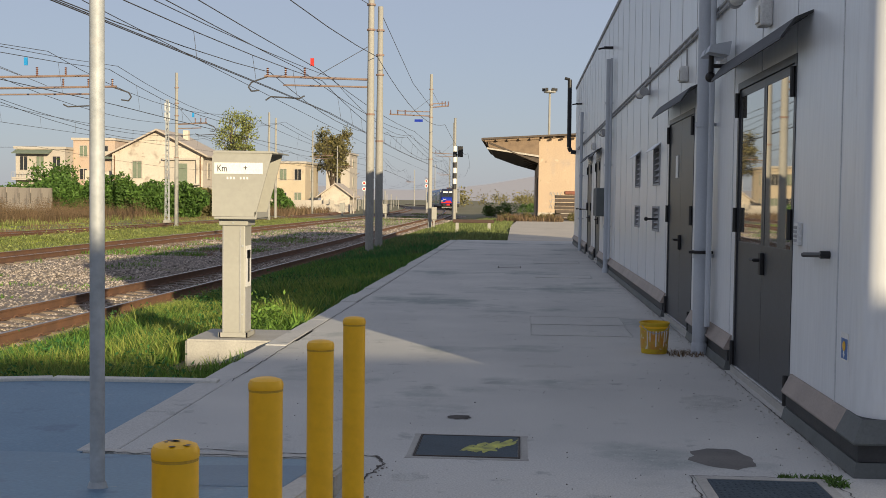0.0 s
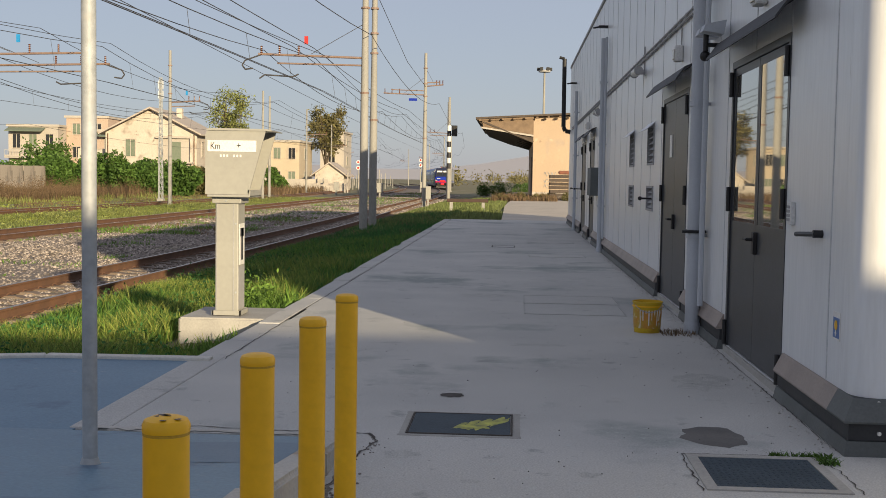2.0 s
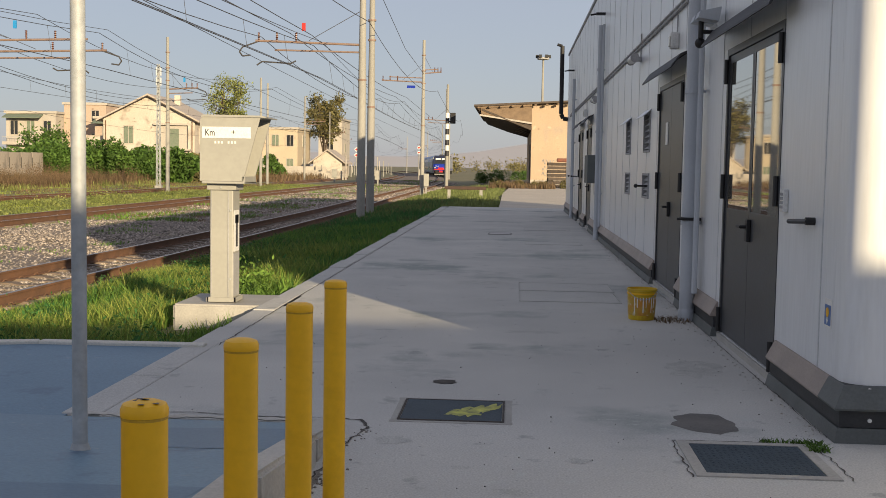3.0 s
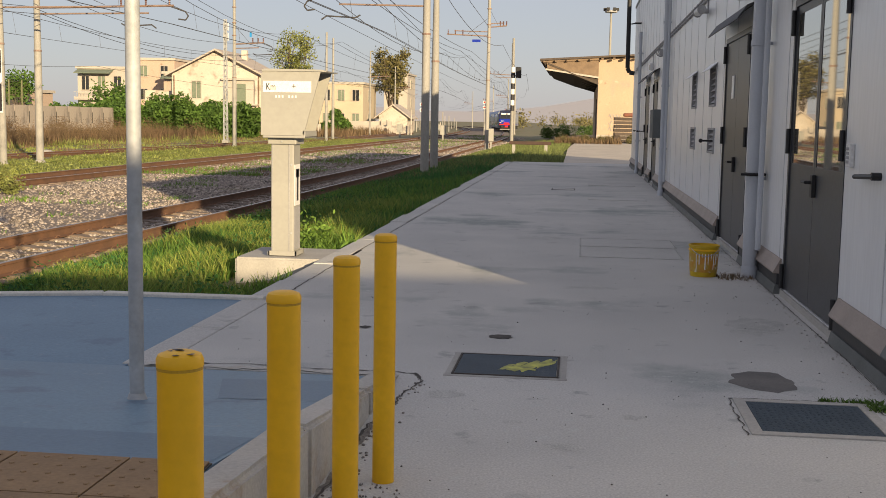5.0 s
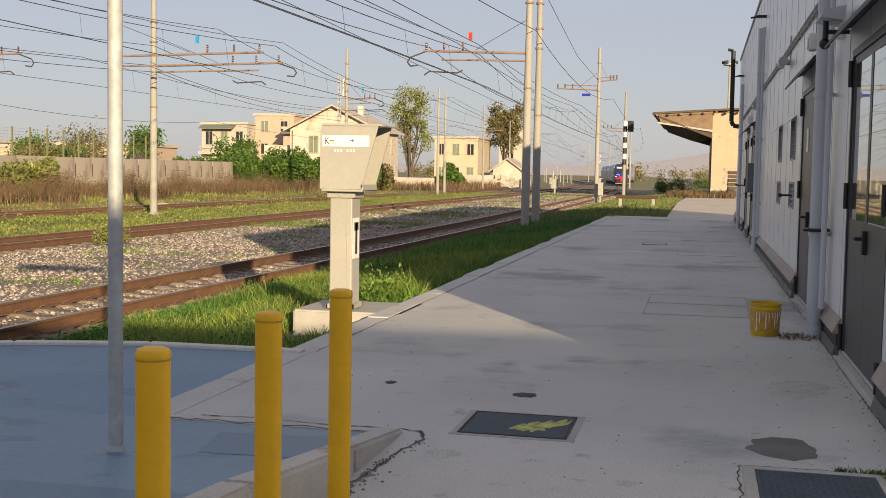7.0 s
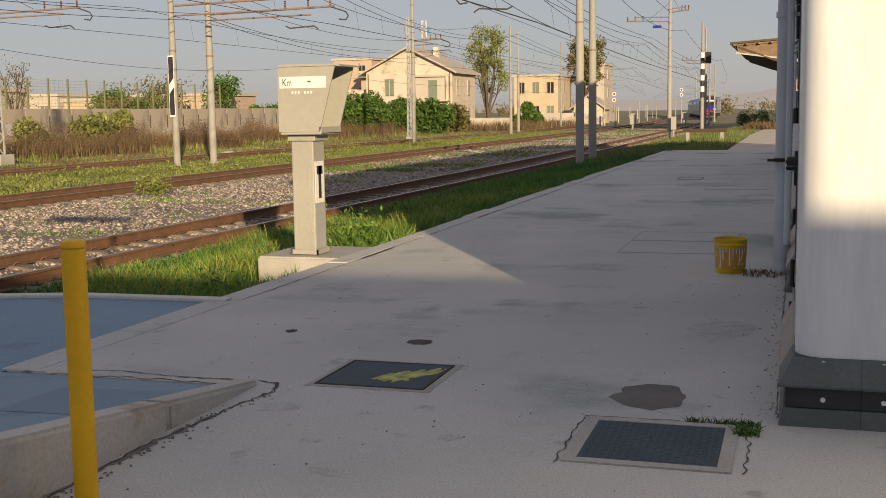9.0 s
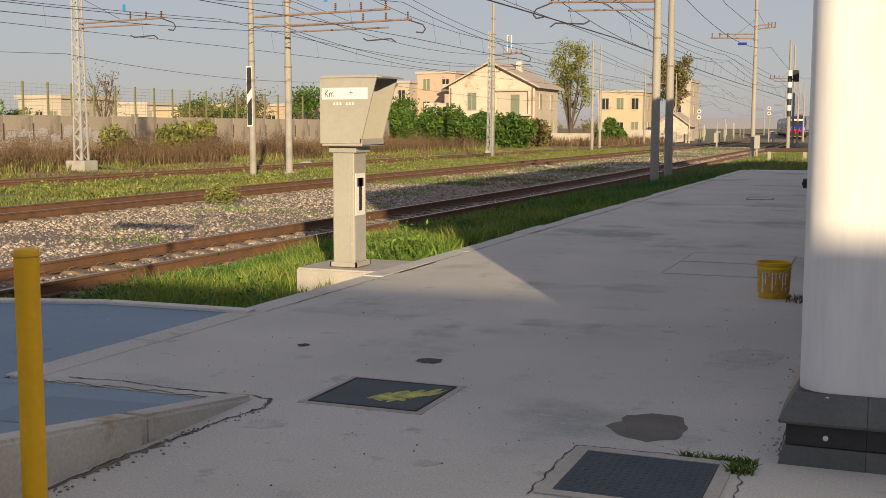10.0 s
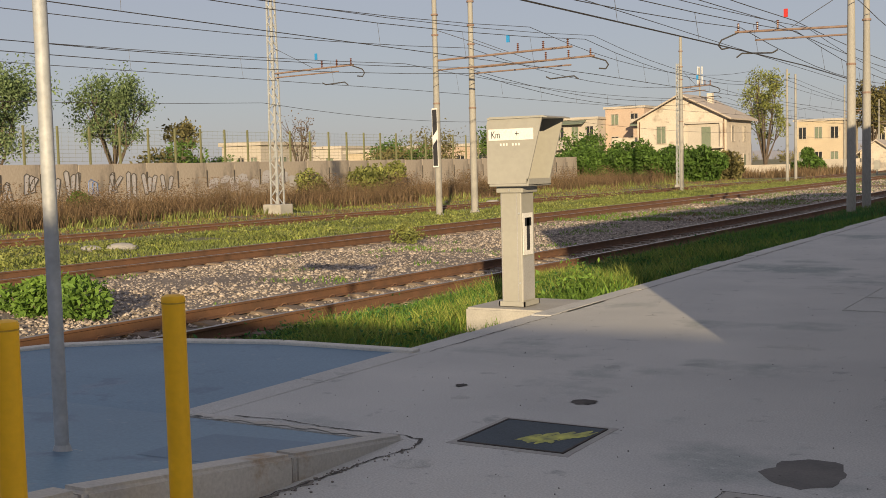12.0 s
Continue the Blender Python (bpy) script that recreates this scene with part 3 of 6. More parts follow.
def sweep(path, prof):
    """Sweep an outline (distance out from the wall, height) along a path of (x, y, nx, ny)."""
    b2 = BM()
    rows = [[b2.verts.new((x + nx * d, y + ny * d, z)) for d, z in prof] for x, y, nx, ny in path]
    n = len(prof)
    for p, q in zip(rows, rows[1:]):
        for k in range(n):
            b2.faces.new((p[k], p[(k + 1) % n], q[(k + 1) % n], q[k]))
    b2.faces.new(rows[0]), b2.faces.new(rows[-1][::-1])
    bmesh.ops.recalc_face_normals(b2, faces=b2.faces)
    return b2


CAP, BAND, FOOT = [(.0, .322), (.012, .322), (.074, .2), (.07, .188), (0, .188)], [(.0, .186), (.04, .186), (.04, .088), (0, .086)], [(0, .084), (.05, .084), (.07, 0), (0, 0)]
corner = [(WX, Y0 + .3, -1, 0), (WX, Y0, -1, -1), (WX + .3, Y0, 0, -1)]
for k, (a, b) in enumerate(stretch):
    west = [(WX, b, -1, 0), (WX, max(a, Y0 + .3), -1, 0)]
    for nm, pr, mm in (("cap", CAP, M["skirt"]), ("band", BAND, M["skirtdark"]), ("foot", FOOT, M["skirtgrey"])):
        n = max(1, round((b - west[1][1]) / 1.5))
        for j in range(n):
            ya, yb = b + (west[1][1] - b) * j / n - .002, b + (west[1][1] - b) * (j + 1) / n + .002
            part(nm, sweep([(WX, ya, -1, 0), (WX, yb, -1, 0)], pr), mm, skirt)
        if k == 0:
            part(nm, sweep(corner, pr), M["skirtgrey"] if nm == "cap" else mm, skirt)
            if nm == "cap":
                part("ledge", box(BM(), WX, WX + .3, Y0, Y0 + .3, .29, .322), M["skirtdark"], skirt)
            for j in range(4):
                part(nm, sweep([(WX + .302 + j, Y0, 0, -1), (WX + 1.298 + j, Y0, 0, -1)], pr), M["skirtgrey"] if nm == "cap" else mm, skirt)
b2 = BM()
for x in (2.08, 2.35, 2.7):
    rod(b2, (x, Y0 - .012, .3), (x, Y0 - .02, .3), .012, 8), rod(b2, (x, Y0 - .038, .13), (x, Y0 - .05, .13), .012, 8)
part("bolt", b2, M["label"], skirt)


def double_door(n, ya, yb, za, zb, glazed):
    d = thing("door_%d" % n, (WX, ya, 0), "dark grey steel double door, closed" + (", with tall glass panes" if glazed else ""), "door", kind="structure")
    w = yb - ya
    b2 = BM()
    for s in ((0, .06), (w - .06, w)):
        box(b2, -.006, .16, *s, za, zb)
    box(b2, -.006, .16, .06, w - .06, zb - .06, zb)
    part("frame", b2, M["darkmetal"], d)
    for k in (0, 1):
        a, b = (.065, w / 2 - .004) if k == 0 else (w / 2 + .004, w - .065)
        b2 = BM()
        if glazed:
            box(b2, .01, .06, a, b, za + .01, 1.2), box(b2, .01, .06, a, b, zb - .13, zb - .065)
            box(b2, .01, .06, a, a + .05, 1.2, zb - .13), box(b2, .01, .06, b - .05, b, 1.2, zb - .13)
        else:
            box(b2, .01, .06, a, b, za + .01, zb - .065)
        leaf = part("leaf", b2, M["darkmetal"], d)
        if glazed:
            b2 = BM()
            box(b2, .014, .024, a + .05, b - .05, 1.2, zb - .13)
            part("pane", b2, M["glass"], leaf, "reflecting window pane")
        b2 = BM()
        hy = .045 if k == 0 else w - .045
        for z in (za + .12, (za + zb) / 2 + .05, zb - .2):
            rod(b2, (-.018, hy, z - .11), (-.018, hy, z + .11), .022, 8)
        part("hinge", b2, M["black"], leaf, "black hinges")
    b2 = BM()
    box(b2, -.025, .01, w / 2 - .1, w / 2 - .02, .96, 1.14, .006)
    rod(b2, (-.07, w / 2 - .06, 1.08), (0, w / 2 - .06, 1.08), .014), rod(b2, (-.07, w / 2 - .07, 1.08), (-.07, w / 2 + .07, 1.08), .012)
    part("door_handle", b2, M["black"], d, "black lever handle")
    b2 = BM()
    box(b2, -.02, .2, .0, w, 0, za - .004)
    part("threshold", b2, M["kerb"], d)
    c = thing("door_canopy", (WX, ya, 0), "thin dark metal canopy over the door", "canopy", "canopies over the doors")
    b2 = BM()
    prism(b2, [(0, zb + .24), (-.12, zb + .19), (-.215, zb + .06), (-.22, zb + .04), (-.205, zb + .042), (-.115, zb + .17), (0, zb + .22)], -.42, w + .2)
    part("plate", b2, M["skirtdark"], c)

    return d


for n, row in enumerate(DOORS):
    double_door(n + 1, *row)
# paper notice on the second door
b2 = BM()
box(b2, WX - .0, WX + .008, 15.05, 15.25, 1.85, 2.13)
single("door_notice", b2, M["label"], "small faded paper notice taped on the door", "notice")
# added black sheet that stands for the dim interior behind the openings
bm = BM()
box(bm, WX + .3, WX + .34, Y0 + .35, Y1 - .3, 0, ZT - .15)
single("inner_lining", bm, M["black"], "black sheet standing for the dim interior behind doors and vents", "lining", kind="structure")


def vent(ya, yb, za, zb, hood):
    t = thing("wall_vent", (WX, ya, za), "dark louvred wall vent" + (" under a small hood" if hood else ""), "vent", "vents in the building wall")
    w, h = yb - ya, zb - za
    b2 = BM()
    for q in ((0, .03, 0, h), (w - .03, w, 0, h), (.03, w - .03, 0, .03), (.03, w - .03, h - .03, h)):
        box(b2, -.018, .1, q[0], q[1], q[2], q[3])
    part("frame", b2, M["seam"], t)
    n = max(3, round(h / .1))
    for k in range(n):
        b2 = BM()
        z = .04 + (h - .08) * (k + .5) / n
        prism(b2, [(.0, z - .03), (.004, z - .034), (.06, z + .02), (.056, z + .024)], .03, w - .03)
        part("slat", b2, M["seam"], t)
    b2 = BM()
    box(b2, .1, .12, 0, w, 0, h)
    part("backing", b2, M["black"], t)
    if hood:
        b2 = BM()
        prism(b2, [(0, h + .03), (-.14, h - .09), (-.135, h - .1), (0, h + .015)], -.03, w + .03)
        part("hood", b2, M["wall"], t)
    return t


for v in VENTS:
    vent(*v, v[2] > 1.5)


def downpipe(y, z1, off=.1, r=.07, z0=.0, thin=0):
    t = thing("downpipe", (WX - off, y, 0), "pale blue-grey painted downpipe fixed to the wall", "pipe", "downpipes on the building")
    b2 = BM()
    rod(b2, (0, 0, z0 + .06), (0, 0, z1), r, 14)
    lathe(b2, [(r + .01, z0), (r + .01, z0 + .1), (r, z0 + .12)], seg=14)
    part("pipe", b2, M["pipe"], t, smooth=True)
    for z in [1.33 * k + 1.0 for k in range(int(z1 / 1.33))]:
        b2 = BM()
        lathe(b2, [(r + .012, z - .025), (r + .012, z + .025)], seg=14)
        box(b2, 0, off, -.015, .015, z - .015, z + .015)
        part("clamp", b2, M["pipe"], t)
    if thin:
        b2 = BM()
        rod(b2, (.04, thin, .3), (.04, thin, z1), .028, 10)
        part("thin_pipe", b2, M["pipe"], t)
    return t


downpipe(12.3, 5.5, .12, .075, thin=-.2)
downpipe(25.4, 4.6, .1, .06, thin=-.22)
downpipe(36.2, 4.3, .1, .05)
b2 = BM()
box(b2, WX - .205, WX - .02, 12.2, 12.4, 1.025, 1.055), rod(b2, (WX - .26, 12.2, 1.04), (WX - .02, 12.2, 1.04), .013, 8)
single("pipe_bracket", b2, M["black"], "black bracket clamped round the downpipe", "bracket")
# black gooseneck flue
b2 = BM()
tube(b2, [(WX - .02, 41.4, 3.27), (WX - .2, 41.4, 3.3), (WX - .27, 41.4, 3.45), (WX - .28, 41.4, 5.85)], .075, 12)
tube(b2, [(WX - .28, 41.4, 5.85), (WX - .46, 41.4, 5.9)], .05, 8)
single("flue_pipe", b2, M["black"], "black flue pipe rising beside the wall", "pipe", smooth=True)
# cable conduit and its boxes
b2 = BM()
for dz in (0, .055):
    tube(b2, [(WX - .025, 10.4, 3.42 + dz), (WX - .025, 40, 3.3 + dz)], .016, 6)
single("cable_conduit", b2, M["seam"], "grey cable conduit running along the wall", "conduit")
bracket = thing("conduit_clips", (WX, 0, 0), "small clips holding the cable conduit", "clip", kind="stuff")
b2 = BM()
for k in range(60):
    y = 10.6 + k * .48
    box(b2, -.035, 0, y, y + .02, 3.40 - .004 * (y - 10.4), 3.50 - .004 * (y - 10.4))
part("clip", b2, M["pipe"], bracket)


def tube_lamp(y, z, ln=.55):
    t = thing("wall_lamp", (WX, y, z), "white tubular wall lamp, switched off", "lamp", "lamps on the building")
    b2 = BM()
    rod(b2, (-.13, -ln / 2, 0), (-.13, ln / 2, .02), .06, 12)
    part("tube", b2, M["plasticw"], t, smooth=True)
    for s in (-1, 1):
        b2 = BM()
        rod(b2, (-.13, s * ln / 2, .01), (-.13, s * (ln / 2 + .05), .01), .066, 12)
        part("end_cap", b2, M["seam"], t)
    b2 = BM()
    box(b2, -.1, 0, -.03, .03, -.02, .05), box(b2, -.02, 0, -.015, .015, .05, .4)
    part("bracket", b2, M["seam"], t)


def bulkhead(y, z, s=.16):
    t = thing("wall_light", (WX, y, z), "small boxy white wall light, switched off", "lamp", "lamps on the building")
    b2 = BM()
    box(b2, -.1, 0, -s / 2, s / 2, -s * .6, s * .6, .02)
    part("body", b2, M["plasticw"], t)
    b2 = BM()
    box(b2, -.115, -.1, -s * .38, s * .38, -s * .45, s * .3, .006)
    part("diffuser", b2, M["lamp"], t)
    b2 = BM()
    rod(b2, (-.015, 0, s * .6), (-.015, 0, .3), .01, 6)
    part("cable", b2, M["seam"], t)


tube_lamp(18.3, 3.2), tube_lamp(10.3, 3.28, .7), tube_lamp(26.8, 3.1), tube_lamp(26.3, 3.05, .4)
bulkhead(14.35, 3.06), bulkhead(9.85, 3.05, .18), bulkhead(31.0, 3.0)


def camera_box(y, z):
    t = thing("floodlight", (WX, y, z), "grey twin floodlight heads on a wall arm", "lamp")
    for k, yo in enumerate((-.16, .12)):
        b2 = BM()
        prism(b2, [(-.06, .1), (-.25, .06), (-.27, .0), (-.08, -.03)], yo - .1, yo + .1)
        part("head", b2, M["pipe"], t)
    b2 = BM()
    rod(b2, (0, 0, -.1), (-.2, 0, -.1), .02), rod(b2, (-.2, 0, -.16), (-.2, 0, 0), .025), bmesh.ops.create_uvsphere(b2, u_segments=10, v_segments=8, radius=.05, matrix=Matrix.Translation((-.2, .03, -.2)))
    part("joint", b2, M["black"], t)
    b2 = BM()
    box(b2, -.07, 0, .3, .42, -.12, .14, .008)
    part("junction_box", b2, M["plasticw"], t)


camera_box(11.45, 2.92)
b2 = BM()
box(b2, WX - .22, WX - .001, 27.0, 28.1, 1.2, 1.85, .01)
cabt = single("meter_box", b2, M["skirtgrey"], "grey metal meter box on the wall", "box")
b2 = BM()
box(b2, WX - .035, WX, 8.66, 8.78, 1.25, 1.41, .006)
kp = single("keypad", b2, M["plasticw"], "white keypad beside the door", "keypad")
b2 = BM()
for i in range(3):
    for j in range(4):
        box(b2, WX - .04, WX - .035, 8.68 + i * .03, 8.7 + i * .03, 1.275 + j * .03, 1.295 + j * .03)
part("buttons", b2, M["seam"], kp)
b2 = BM()
rod(b2, (WX, 7.95, 1.22), (WX - .06, 7.95, 1.22), .025, 10), rod(b2, (WX - .05, 7.93, 1.22), (WX - .06, 8.38, 1.2), .016, 8)
single("door_stop", b2, M["black"], "black door holder arm on the wall", "door stop")
st = thing("wall_sign", (WX, 7.48, .6), "small blue and white sign with an arrow", "sign")
b2 = BM()
box(b2, -.004, -.001, 0, .15, 0, .17)
part("backing", b2, M["label"], st)
b2 = BM()
box(b2, -.006, -.004, .012, .138, .012, .135)
part("field", b2, M["coach_blue"], st)
b2 = BM()
lathe(b2, [(.03, 0), (.03, .002)], seg=12)
bmesh.ops.transform(b2, matrix=Matrix.Translation((-.0065, .075, .09)) @ Matrix.Rotation(-math.pi / 2, 4, 'Y'), verts=b2.verts)
part("disc", b2, M["yellow"], st)
b2 = BM()
prism(b2, [(.055, .045), (.075, .02), (.095, .045), (.083, .045), (.083, .06), (.067, .06), (.067, .045)], -.0085, -.0065, 'x')
part("arrow", b2, M["label"], st)
# rust-free black lugs on the far wall
for y in (17.0, 35.0, 37.0):
    b2 = BM()
    rod(b2, (WX, y, 1.3), (WX - .16, y, 1.3), .014, 8)
    bmesh.ops.create_uvsphere(b2, u_segments=8, v_segments=6, radius=.03, matrix=Matrix.Translation((WX - .17, y, 1.3)))
    single("wall_lug", b2, M["black"], "short black lug sticking out of the wall", "lug", "lugs on the wall")
for y, z in ((25.7, 4.86), (38.2, 4.7)):
    b2 = BM()
    box(b2, WX - .2, WX, y - .06, y + .06, z, z + .05), rod(b2, (WX - .2, y, z + .02), (WX - .32, y, z), .02, 6)
    single("wall_sensor", b2, M["black"], "small black sensor on a wall arm", "sensor", "sensors on the wall")

# the station building whose shade lies over the platform
bm = BM()
box(bm, 4.75, 24, -40, -10, -.2, 4.81)
st_w = single("station_wall", bm, M["plaster_w"], "pale plastered station building behind the walk", "building", kind="structure")
bm = BM()
box(bm, 4.7, 24.1, -40.1, -9.95, 4.812, 4.97)
single("station_roof", bm, M["seam"], "flat roof of the station building", "roof", kind="structure")

# ---- bollards, pole, bucket ----


def bollard(y, x=-.705):
    t = thing("bollard", (x, y, 0), "yellow painted steel bollard with a domed cap, chipped", "bollard", "row of yellow bollards")
    b2 = BM()
    lathe(b2, [(.046, -.05), (.046, 1.018)], seg=24)
    part("post", b2, M["yellow"], t, smooth=True)
    b2 = BM()
    lathe(b2, [(.0472, 1.022), (.0476, 1.024), (.0476, 1.036), (.043, 1.046), (.03, 1.051), (.01, 1.053)], seg=24)
    part("cap", b2, M["yellow"], t, smooth=True)
    b2 = BM()
    lathe(b2, [(.0466, 1.016), (.0466, 1.0215)], seg=24)
    part("weld", b2, M["yellowdark"], t)
    return t


b0 = bollard(2.805, -.69)
# chips of paint lost from the first cap
for k in range(7):
    b2 = BM()
    a = k * 2.4
    vs = [b2.verts.new((.033 * math.cos(a) * (k % 3) / 2 + (.006 + .004 * (k % 2)) * math.cos(q) * (1 + .4 * math.sin(q * 3 + k)), .033 * math.sin(a) * (k % 3) / 2 + .007 * math.sin(q), 1.0543 - .0018 * (k % 3))) for q in np.linspace(0, 5.6, 8)]
    b2.faces.new(vs)
    part("paint_chip", b2, M["chip"], b0, "bare chipped paint")
for x, y in ((-.694, 3.63), (-.691, 4.46), (-.69, 5.25)):
    bollard(y, x)
ring = BM()
for k in range(40):
    a = rng.uniform(0, 6.3)
    r = rng.uniform(.05, .12)
    bmesh.ops.create_icosphere(ring, subdivisions=1, radius=rng.uniform(.003, .007), matrix=Matrix.Translation((-.71 + r * math.cos(a), 5.08 + r * math.sin(a), .004)))
for k in range(220):
    y = rng.uniform(3.4, 7.2)
    x = -.90 + abs(rng.normal()) * .05 + (.08 if y > 6.8 else 0)
    bmesh.ops.create_icosphere(ring, subdivisions=1, radius=rng.uniform(.003, .011), matrix=Matrix.Translation((x, y, .003)) @ Matrix.Diagonal((1, .8, .6, 1)))
single("rubble", ring, M["dirt"], "crumbs of rubble along the kerb and bollard foot", "rubble", kind="stuff")

pole = thing("sign_pole", (-1.965, 5.74, .155), "galvanised steel pole with a base plate on the ramp", "pole")
b2 = BM()
rod(b2, (0, 0, 0), (0, 0, 3.6), .0345, 18)
part("tube", b2, M["steel"], pole, smooth=True)
b2 = BM()
box(b2, -.07, .07, -.07, .07, 0, .012, .003)
lathe(b2, [(.05, .012), (.038, .05)], seg=16)
part("base_plate", b2, M["steel"], pole)
b2 = BM()
box(b2, -1.95, .05, -.05, -.036, 2.85, 3.12)
part("sign_board", b2, M["label"], pole, "long plain board on top of the pole")

bk = thing("bucket", (1.375, 12.3, 0), "dirty yellow plastic paint bucket with drips", "bucket")
b2 = BM()
lathe(b2, [(.128, 0), (.132, .01), (.148, .3), (.156, .302), (.156, .318), (.15, .32), (.146, .318), (.127, .03), (.05, .026)], seg=32)
part("pail", b2, M["bucket"], bk, smooth=True)
b2 = BM()
lathe(b2, [(.1515, .262), (.155, .264), (.155, .276), (.1515, .278)], seg=32)
part("rim", b2, M["yellow"], bk, smooth=True)
b2 = BM()
lathe(b2, [(.1375, .05), (.1465, .235)], seg=32)
part("printed_band", b2, M["bucketlabel"], bk, "worn orange printed band", smooth=True)
for k in range(9):
    b2 = BM()
    a = -2.2 + k * .21
    z0 = .08 + .05 * (k % 3)
    rod(b2, (.1375 * math.cos(a), .1375 * math.sin(a), z0), (.1475 * math.cos(a), .1475 * math.sin(a), .235), .0045 + .002 * (k % 2), 5)
    part("drip", b2, M["label"], bk, "white paint drip")
b2 = BM()
tube(b2, [(.158 * math.cos(a), .158 * math.sin(a), .285 - .07 * math.sin((a + 2.6) / 2.1 * math.pi)) for a in np.linspace(-2.6, -.5, 10)], .004, 5)
part("handle", b2, M["steel"], bk)

# ---- kilometre cabinet ----
km = thing("lineside_cabinet", (-3.115, 12.95, .01), "beige-grey lineside telephone cabinet on a post", "cabinet")
b2 = BM()
prism(b2, [(-.62, -.75), (.62, -.75), (.62, 0), (-.62, 0)], -.52, .52)
bmesh.ops.bevel(b2, geom=b2.edges[:], offset=.02, segments=2, affect='EDGES')
pl = part("plinth", b2, M["kerb"], None, "")
pl.matrix_world = pose(-2.985, 13.12, .0)
tagged(pl, "pale concrete plinth beside the platform", "plinth", kind="structure")
b2 = BM()
box(b2, -.14, .115, -.15, .15, .012, 1.29, .012)
post = part("post", b2, M["cab"], km)
b2 = BM()
for x in (-.165, .135):
    box(b2, x, x + .015, -.18, .18, 0, .05)
box(b2, -.17, .15, -.18, -.165, 0, .05), box(b2, -.17, .15, .165, .18, 0, .05)
part("foot_flange", b2, M["cab"], km)
b2 = BM()
box(b2, .058, .07, -.156, -.149, .05, 1.25), box(b2, -.125, -.118, -.156, -.149, .05, 1.25)
part("post_seam", b2, M["seam"], post)
b2 = BM()
box(b2, -.17, .15, -.18, .18, 1.22, 1.3, .01)
part("collar", b2, M["cab"], km)
for x, y, z in ((.09, -.15, .25), (.09, -.15, 1.0), (-.01, -.178, 1.25)):
    part("bolt", rod(BM(), (x, y, z), (x, y - .012, z), .012, 8), M["steel"], km)
# striped track plate on the side of the post
b2 = BM()
box(b2, .117, .123, -.13, .1, .55, 1.0)
sp = part("side_plate", b2, M["label"], km, "white plate with a black bar")
b2 = BM()
box(b2, .123, .126, -.05, .02, .6, .95), box(b2, .123, .126, -.09, .06, .86, .95)
part("bar", b2, M["ink"], sp)
b2 = BM()
box(b2, .116, .12, -.14, .12, .06, .53)
part("lower_plate", b2, M["seam"], km)
# telephone hood: back, two sides with a slanting mouth, top and bottom tray
T = .018
side = [(-.22, 1.32), (.25, 1.32), (.44, 2.02), (-.17, 2.02), (-.205, 2.0), (-.22, 1.96)]
for ya, nm in ((-.27, "side_panel"), (.25, "side_panel")):
    b2 = BM()
    prism(b2, side, ya, ya + T)
    part(nm, b2, M["cab"], km)
b2 = BM()
box(b2, -.22, -.2, -.25, .25, 1.32, 1.97)
part("back_panel", b2, M["cab"], km)
b2 = BM()
prism(b2, [(-.2, 2.0), (-.17, 2.005), (.44, 2.005), (.5, 2.0), (.505, 2.01), (.45, 2.025), (-.175, 2.03), (-.21, 2.015)], -.285, .285)
part("top_panel", b2, M["cab"], km)
b2 = BM()
box(b2, -.2, .27, -.28, .28, 1.29, 1.318, .01), box(b2, .245, .27, -.27, .27, 1.3, 1.37)
part("bottom_tray", b2, M["cab"], km)
b2 = BM()
box(b2, -.19, -.08, -.15, .15, 1.45, 1.85, .01)
part("telephone_box", b2, M["seam"], km)
b2 = BM()
prism(b2, [(-.195, 1.78), (.335, 1.78), (.335, 1.9), (-.195, 1.9)], -.276, -.2705)
lab = part("name_plate", b2, M["label"], km, "white plate reading Km with a plus mark")


def lettering(text, size, m, parent, material=None):
    cu = bpy.data.curves.new("letters", 'FONT')
    cu.body, cu.size, cu.extrude = text, size, .001
    tmp = bpy.data.objects.new("letters", cu)
    scene.collection.objects.link(tmp)
    me = bpy.data.meshes.new_from_object(tmp.evaluated_get(bpy.context.evaluated_depsgraph_get()))
    bpy.data.objects.remove(tmp)
    me.materials.clear()
    me.materials.append(material or M["ink"])
    ob = new("lettering", me)
    ob.parent = parent
    ob.matrix_basis = m
    return ob


lettering("Km", .105, pose(-.165, -.2775, 1.805, 90) @ Matrix.Diagonal((.75, 1, 1, 1)), lab)
lettering("+", .09, pose(.12, -.2775, 1.815, 90), lab)
b2 = BM()
for k in range(7):
    if k != 3:
        box(b2, -.06 + k * .036, -.042 + k * .036, -.2725, -.2705, 1.722, 1.748)
tagged(part("number_bars", b2, M["label"], km, "small pale bars of lettering"), kind="stuff")

# ---- tracks ----


